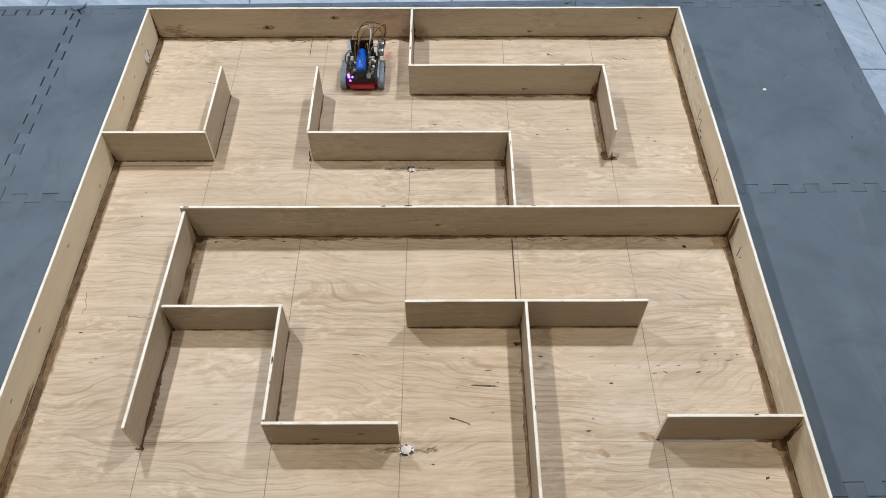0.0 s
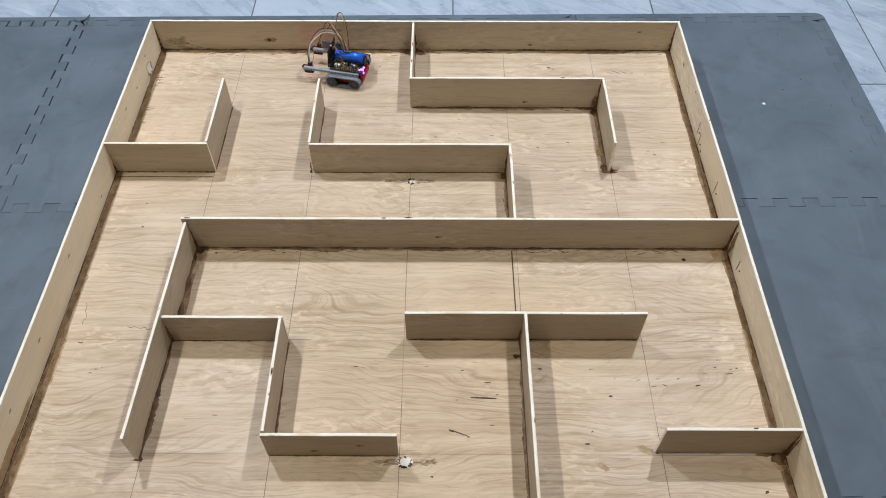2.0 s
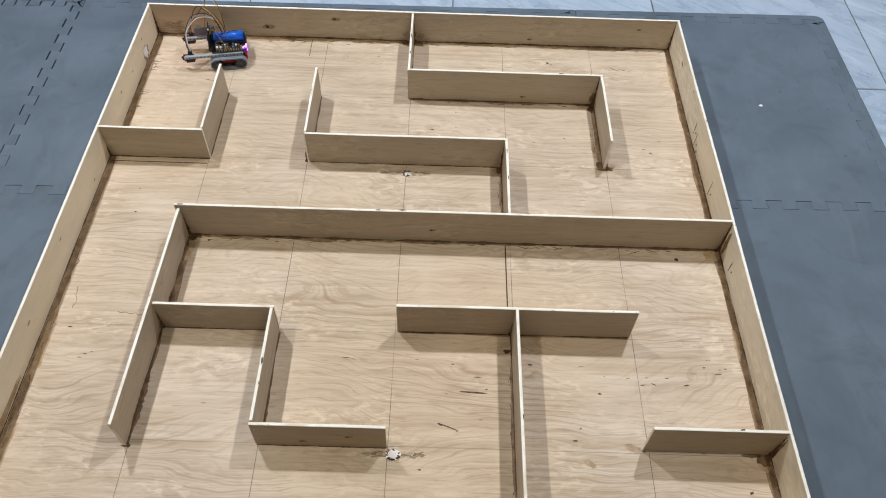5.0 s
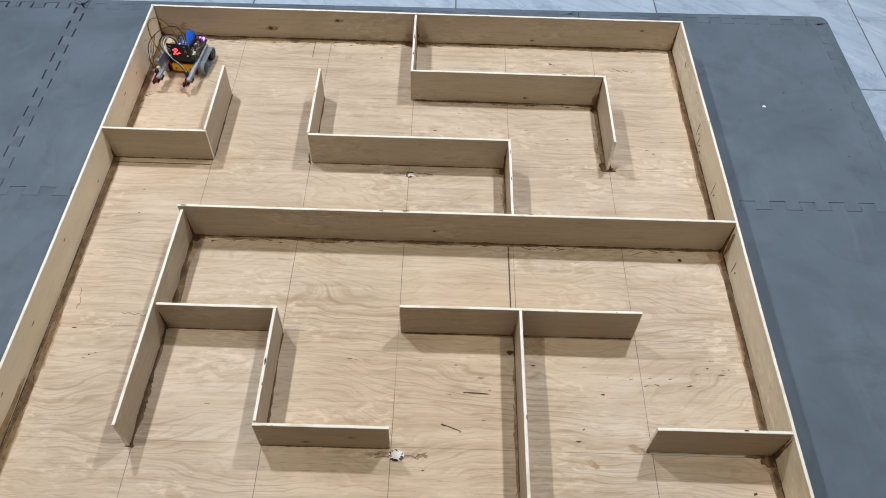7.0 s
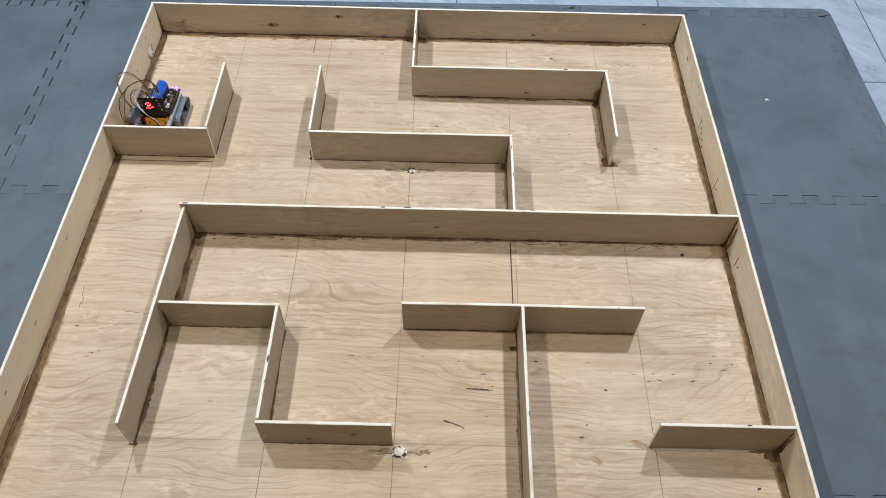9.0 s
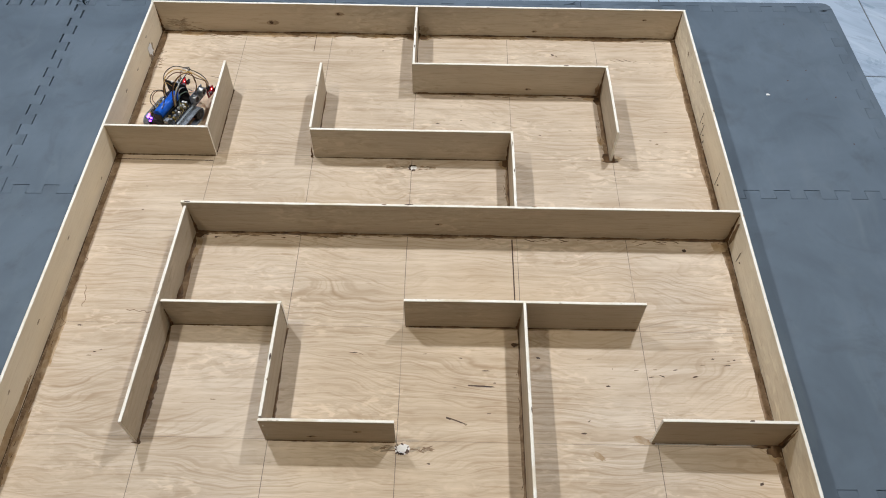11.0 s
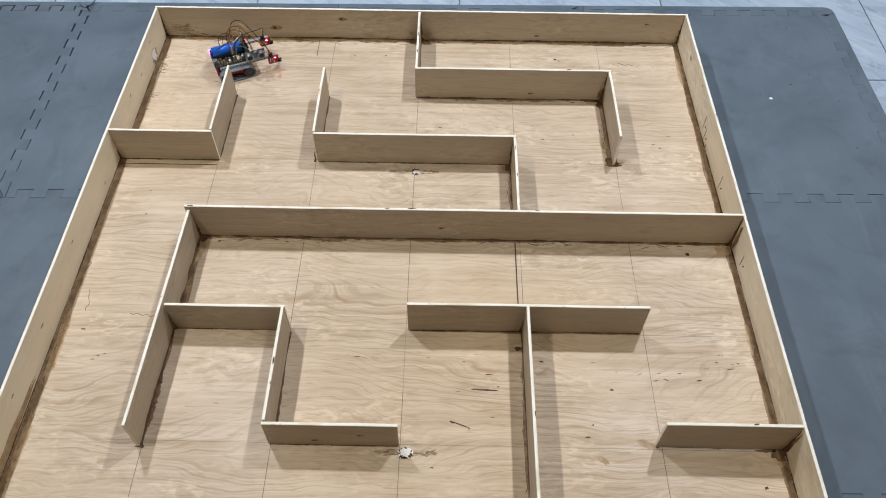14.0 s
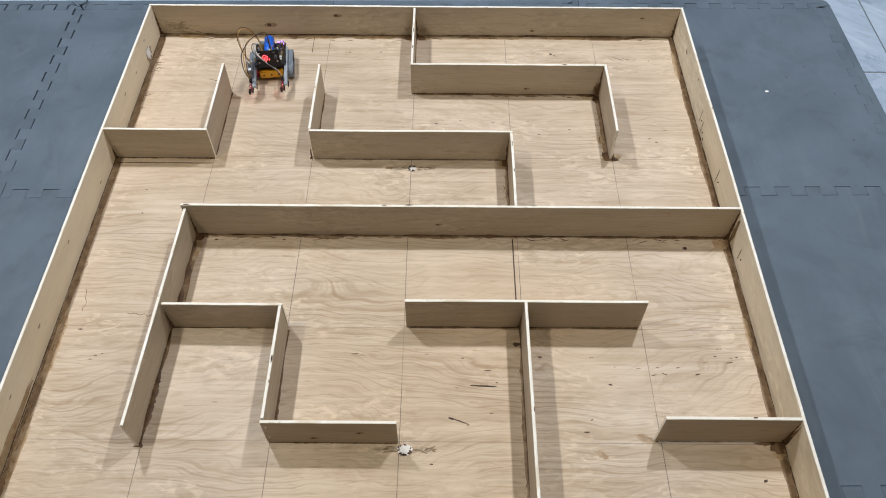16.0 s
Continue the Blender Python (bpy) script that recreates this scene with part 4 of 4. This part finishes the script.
def robot():
    bot = tagged(empty("tracked_robot"), "small tracked robot with blue battery, looped wires and lit diodes", "robot")
    for y in (0.041, -0.041):
        track_belt(y, bot)
    wheels = [wheel(x, y, bot) for x, y in WHEELS]
    for y in (0.0385, -0.0385):
        beam(y * 0.87, bot)
        edge_sensor(y * 0.87, bot)
        part("axle_block", box(-0.034, 0.029, min(y * 0.86, y * 0.72), max(y * 0.86, y * 0.72), 0.008, 0.029, 0.001), M_RED, bot)
    # chassis: red housing behind, yellow housing in front
    part("rear_housing", box(-0.0435, 0.000, -0.027, 0.027, 0.0060, 0.0200, 0.002, segments=2), M_RED, bot, "red plastic rear housing")
    front = part("front_housing", box(0.001, 0.036, -0.025, 0.025, 0.009, 0.0280, 0.002, segments=2), M_YELLOW, bot, "yellow plastic front housing")
    for y in (-0.016, 0.0, 0.016):
        part("pin_hole", rod((0.0355, y, 0.018), (0.0363, y, 0.018), 0.0022, sides=10), M_HOLE, front)
    # main board with its components
    board = part("main_board", box(-0.046, 0.030, -0.034, 0.034, 0.0375, 0.0392, 0.0004), M_PCB, bot, "black circuit board full of components")
    part("standoff", box(-0.040, 0.026, -0.0292, 0.0292, 0.0198, 0.0376, 0.001), M_BLACK, bot)
    rnd = random.Random(12)
    for side in (1, -1):
        for k in range(22):
            x, y = -0.041 + (k % 11) * 0.0060 + rnd.uniform(-0.0006, 0.0006), side * ((0.0145, 0.0235)[k // 11] + rnd.uniform(0, 0.004))
            kind = rnd.choice(("pin_header", "pin_header", "chip", "connector", "capacitor"))
            if kind == "capacitor":
                part(kind, rod((x, y, 0.039), (x, y, 0.0455), 0.0027, sides=12), M_SILVER, board)
            else:
                h, mat = {"pin_header": (0.0075, M_GOLD), "chip": (0.002, M_BLACK), "connector": (0.006, M_WHITE)}[kind]
                part(kind, box(x - 0.0019, x + 0.0019, y - 0.0024, y + 0.0024, 0.039, 0.039 + h * rnd.uniform(0.7, 1.0), 0.0003), mat, board)
        for k in range(10):
            x = -0.034 + k * 0.0052
            part("pin", box(x - 0.0005, x + 0.0005, side * 0.0315 - 0.0005, side * 0.0315 + 0.0005, 0.039, 0.046), M_GOLD, board)
    for x in (0.010, 0.018):
        part("connector", box(x - 0.0024, x + 0.0024, 0.020, 0.026, 0.039, 0.0465, 0.0006), M_WHITE, board, "white plug")
        part("connector", box(x - 0.0024, x + 0.0024, -0.026, -0.020, 0.039, 0.0460, 0.0006), M_WHITE, board, "white plug")
    part("power_jack", box(-0.046, -0.036, -0.022, -0.012, 0.039, 0.047, 0.0006), M_SILVER, board)
    # violet lights on the rear left corner
    for x, y, z, r in ((-0.0450, 0.026, 0.0425, 0.0028), (-0.0452, 0.018, 0.0425, 0.0023), (-0.0385, 0.0285, 0.0425, 0.0021), (-0.0455, 0.0235, 0.0330, 0.0024)):
        part("status_light", ball((x, y, z), r), M_LED_PURPLE, bot, "lit violet diode")
    # battery in its open holder
    holder = part("battery_holder", box(-0.044, 0.027, -0.0098, 0.0098, 0.0392, 0.0462, 0.001), M_BLACK, bot, "black open battery holder")
    for x in (-0.0435, 0.0245):
        part("holder_end", box(x - 0.0015, x + 0.0015, -0.0098, 0.0098, 0.0392, 0.0570, 0.0015), M_BLACK, holder)
    cell = part("battery", rod((-0.0415, 0, 0.0545), (0.0228, 0, 0.0545), 0.0106, sides=28), M_BLUE, bot, "blue wrapped cylindrical battery", True)
    cell.data.shade_flat()
    for f in cell.data.polygons:
        f.use_smooth = len(f.vertices) == 4
    part("terminal", rod((0.0225, 0, 0.0545), (0.0240, 0, 0.0545), 0.0035, sides=14), M_SILVER, cell)
    # upright controller board with its lit dot matrix facing forward
    face = part("controller_board", box(-0.0009, 0.0009, -0.0248, 0.0248, -0.021, 0.021, 0.0004), M_PCB, bot, "upright black controller board with a lit dot matrix")
    face.matrix_basis = pose(0.0335, 0.0, 0.0600, 0, -6, 0)
    part("edge_socket", box(0.026, 0.0345, -0.029, 0.029, 0.0390, 0.0460, 0.0008), M_BLACK, bot)
    lit = "01100 10010 01100 01011 10100".split()
    for r, row in enumerate(lit):
        for c, on in enumerate(row):
            at = (0.0012, -0.0045 + (c - 2) * 0.0033, 0.003 - (r - 2) * 0.0033)
            if on == "1":
                part("matrix_dot", ball(at, 0.0010, u=8, v=5), M_LED_RED, face, "lit red matrix dot")
            else:
                part("matrix_dot", box(at[0] - 0.0004, at[0] + 0.0002, at[1] - 0.0006, at[1] + 0.0006, at[2] - 0.0011, at[2] + 0.0011), M_WHEEL, face)
    for y in (-0.0205, 0.0165):
        part("button", box(0.0009, 0.0026, y - 0.003, y + 0.003, 0.000, 0.006, 0.0004), M_SENSOR_GREY, face)
        part("button_cap", rod((0.0026, y, 0.003), (0.0034, y, 0.003), 0.0017, sides=10), M_BLACK, face)
    # pale printed marks on its face
    for y, z, w, h in ((-0.0205, 0.0085, 0.0040, 0.0008), (0.0165, 0.0085, 0.0040, 0.0008), (-0.0180, 0.0150, 0.0060, 0.0010), (0.0140, 0.0160, 0.0050, 0.0010), (0.0190, -0.0060, 0.0030, 0.0030), (-0.0200, -0.0075, 0.0030, 0.0016)):
        part("printed_mark", box(0.0009, 0.0012, y - w / 2, y + w / 2, z - h / 2, z + h / 2), M_WHITE, face)
    part("reset_button", ball((-0.001, 0.006, 0.0215), 0.0022), M_WHITE, face)
    part("processor", box(-0.0022, -0.0009, -0.008, 0.004, 0.002, 0.012, 0.0003), M_BLACK, face)
    # ultrasonic ranger looking to the right
    ranger = part("ultrasonic_sensor", box(-0.0225, 0.0225, -0.0009, 0.0009, -0.010, 0.010, 0.0004), M_SENSOR_GREY, bot, "ultrasonic distance sensor with two round eyes")
    ranger.matrix_basis = pose(0.0440, -0.0345, 0.0490)
    for x in (-0.0130, 0.0130):
        bm = bmesh.new()
        prof = [(0.0088, 0.0), (0.0088, -0.0105), (0.0083, -0.0115), (0.0062, -0.0115), (0.0058, -0.0098)]
        rings = [[bm.verts.new((x + r * math.cos(2 * math.pi * k / 22), yy, r * math.sin(2 * math.pi * k / 22))) for k in range(22)] for r, yy in prof]
        for a, b in zip(rings, rings[1:]):
            for k in range(22):
                bm.faces.new((a[k], a[(k + 1) % 22], b[(k + 1) % 22], b[k]))
        part("sensor_eye", bm, M_SILVER, ranger, "silver sensor can", True)
        part("eye_mesh", rod((x, -0.0102, 0), (x, -0.0090, 0), 0.0060, sides=18), M_MESH, ranger)
    part("crystal", box(-0.005, 0.005, -0.0035, -0.0009, 0.005, 0.009, 0.0008), M_SILVER, ranger)
    part("ranger_bracket", box(0.024, 0.060, -0.0365, -0.0332, 0.0372, 0.0400, 0.0005), M_BEAM, bot)
    # looped jumper wires from the main board to the two edge sensors, and one pair that swings far out to the right
    for k, colour in enumerate(("white", "grey", "black")):
        o = (k - 1) * 0.0028
        part("wire", tube([(0.002 + o, -0.012, 0.046), (0.006 + o, -0.016, 0.072), (0.025 + o, -0.023 - o, 0.095 + o), (0.056 + o, -0.021 - o, 0.097 + o),
                           (0.076, 0.001 - o, 0.083 + o), (0.0795 + o * 0.6, 0.0195, 0.066), (0.0770 + o * 0.6, 0.0273, 0.0440)], 0.0009),
             M_WIRES[colour], bot, colour + " looped jumper wire")
    for k, colour in enumerate(("brown", "yellow", "black")):
        o = (k - 1) * 0.0034
        part("wire", tube([(0.000 + o, 0.004, 0.046), (0.001 + o, 0.004, 0.084), (0.012 + o, 0.000 + o, 0.110 + o), (0.029 + o, -0.014 + o, 0.120 + 1.2 * o),
                           (0.041 + o, -0.034 + o, 0.112 + 1.2 * o), (0.055 + o, -0.045 - o, 0.092 + o), (0.071, -0.046 - o, 0.066), (0.0770 + o * 0.6, -0.0397, 0.0440)], 0.0009),
             M_WIRES[colour], bot, colour + " looped jumper wire")
    for k, colour in enumerate(("brown", "yellow")):
        o = k * 0.0022
        part("wire", tube([(-0.004 + o, -0.012, 0.046), (-0.003 + o, -0.018, 0.085), (0.003 + o, -0.030, 0.116 - o), (0.014 + o, -0.045 + o, 0.130 - o),
                           (0.026 + o, -0.054 + o, 0.124), (0.034, -0.053 + o, 0.100), (0.038 + o, -0.046, 0.078), (0.042 + o, -0.036, 0.057)], 0.0008),
             M_WIRES[colour], bot, colour + " looped jumper wire")
    # shorter wires between the boards
    for k, (colour, pts) in enumerate((
            ("black", [(-0.020, 0.024, 0.044), (-0.018, 0.032, 0.062), (-0.004, 0.030, 0.074), (0.010, 0.020, 0.070), (0.018, 0.016, 0.048)]),
            ("brown", [(-0.012, 0.026, 0.044), (-0.008, 0.035, 0.058), (0.006, 0.032, 0.066), (0.018, 0.024, 0.058), (0.022, 0.020, 0.046)]),
            ("yellow", [(0.000, -0.012, 0.046), (0.006, -0.015, 0.072), (0.016, -0.014, 0.082), (0.026, -0.010, 0.074), (0.030, -0.006, 0.060)]),
            ("yellow", [(0.004, 0.012, 0.046), (0.010, 0.014, 0.068), (0.020, 0.012, 0.084), (0.029, 0.008, 0.070)]),
            ("green", [(0.002, -0.020, 0.046), (0.010, -0.020, 0.066), (0.024, -0.024, 0.068), (0.036, -0.033, 0.060)]),
            ("grey", [(0.006, -0.018, 0.046), (0.016, -0.016, 0.072), (0.030, -0.020, 0.074), (0.040, -0.033, 0.060)]),
            ("black", [(-0.034, -0.006, 0.062), (-0.020, -0.003, 0.0665), (-0.006, 0.004, 0.0670), (0.010, 0.006, 0.0668), (0.022, 0.010, 0.062)]))):
        part("wire", tube(pts, 0.0008), M_WIRES[colour], bot, colour + " jumper wire")
    return bot, wheels


# ---- what moves ----
ROUTE = [  # seconds, x, y, heading in degrees
    (0, 0.490, 1.053, 90), (0.5, 0.490, 1.104, 89), (1, 0.498, 1.098, 113), (1.5, 0.496, 1.097, 167), (2, 0.448, 1.108, 168),
    (2.5, 0.398, 1.119, 168), (3, 0.352, 1.130, 172), (3.5, 0.311, 1.134, 181), (4, 0.269, 1.134, 190), (4.2, 0.250, 1.134, 191),
    (4.7, 0.206, 1.128, 191), (5.3, 0.152, 1.118, 192), (5.8, 0.114, 1.112, 194), (6.3, 0.095, 1.111, 208), (6.6, 0.098, 1.112, 243),
    (7, 0.089, 1.094, 264), (7.5, 0.086, 1.044, 265), (8, 0.081, 0.996, 264), (8.6, 0.073, 0.941, 263), (9, 0.071, 0.914, 269),
    (9.2, 0.070, 0.910, 271), (9.5, 0.072, 0.918, 282), (9.9, 0.078, 0.927, 318), (10.3, 0.084, 0.920, 362), (10.7, 0.092, 0.906, 405),
    (11.0, 0.099, 0.898, 430), (11.3, 0.103, 0.903, 436), (12, 0.120, 0.965, 435), (12.5, 0.124, 1.004, 429), (13, 0.138, 1.031, 411),
    (13.5, 0.167, 1.064, 403), (14, 0.182, 1.089, 385), (14.5, 0.205, 1.107, 356), (15, 0.233, 1.107, 334), (15.5, 0.265, 1.096, 303),
    (16, 0.281, 1.072, 277)]


def motions():
    walk(BOT, [(t, pose(x, y, 0.0003, 0, 0, a)) for t, x, y, a in ROUTE])
    # the wheels roll with the belt of their own side
    for (wx, wy), ob in zip(WHEELS, BOT_WHEELS):
        turn, last, rows = 0.0, None, []
        ts = [r[0] for r in ROUTE]
        for k in range(161):
            t = k / 10
            x, y, a = (float(np.interp(t, ts, [r[i] for r in ROUTE])) for i in (1, 2, 3))
            if last:
                mid = radians((a + last[2]) / 2)
                ahead = (x - last[0]) * math.cos(mid) + (y - last[1]) * math.sin(mid)
                turn += math.degrees((ahead - radians(a - last[2]) * wy) / WHEEL_R)
            last = (x, y, a)
            rows.append((t, pose(wx, wy, 0.0148, 0, turn, 0)))
        walk(ob, rows)


room()
for lx, ly, watts, tone in DOWNLIGHTS:
    ceiling_light(lx, ly)
maze()
BOT, BOT_WHEELS = robot()
mats()


# ---- floor tiles ----
def tiles():
    side, pitch, floor = 0.5095, 0.5127, bpy.data.objects["floor"]
    bm = box(-side / 2, side / 2, -side / 2, side / 2, -0.010, 0.0, 0.0012)
    first = part("tile", bm, M_TILE, floor)
    x0, y0 = 0.177 + pitch / 2, 1.12 + pitch / 2
    cells = [(i, j) for i in range(-4, 6) for j in range(-7, 4)
             if RX0 - 0.2 < x0 + i * pitch < RX1 + 0.2 and RY0 - 0.2 < y0 + j * pitch < RY1 + 0.2]
    for k, (i, j) in enumerate(cells):
        ob = first if k == 0 else new("tile", first.data)
        ob.parent = floor
        ob.matrix_basis = pose(x0 + i * pitch, y0 + j * pitch, FLOOR_Z, 0, 0, 180 * ((i * 3 + j * 5) % 2))


tiles()

motions()
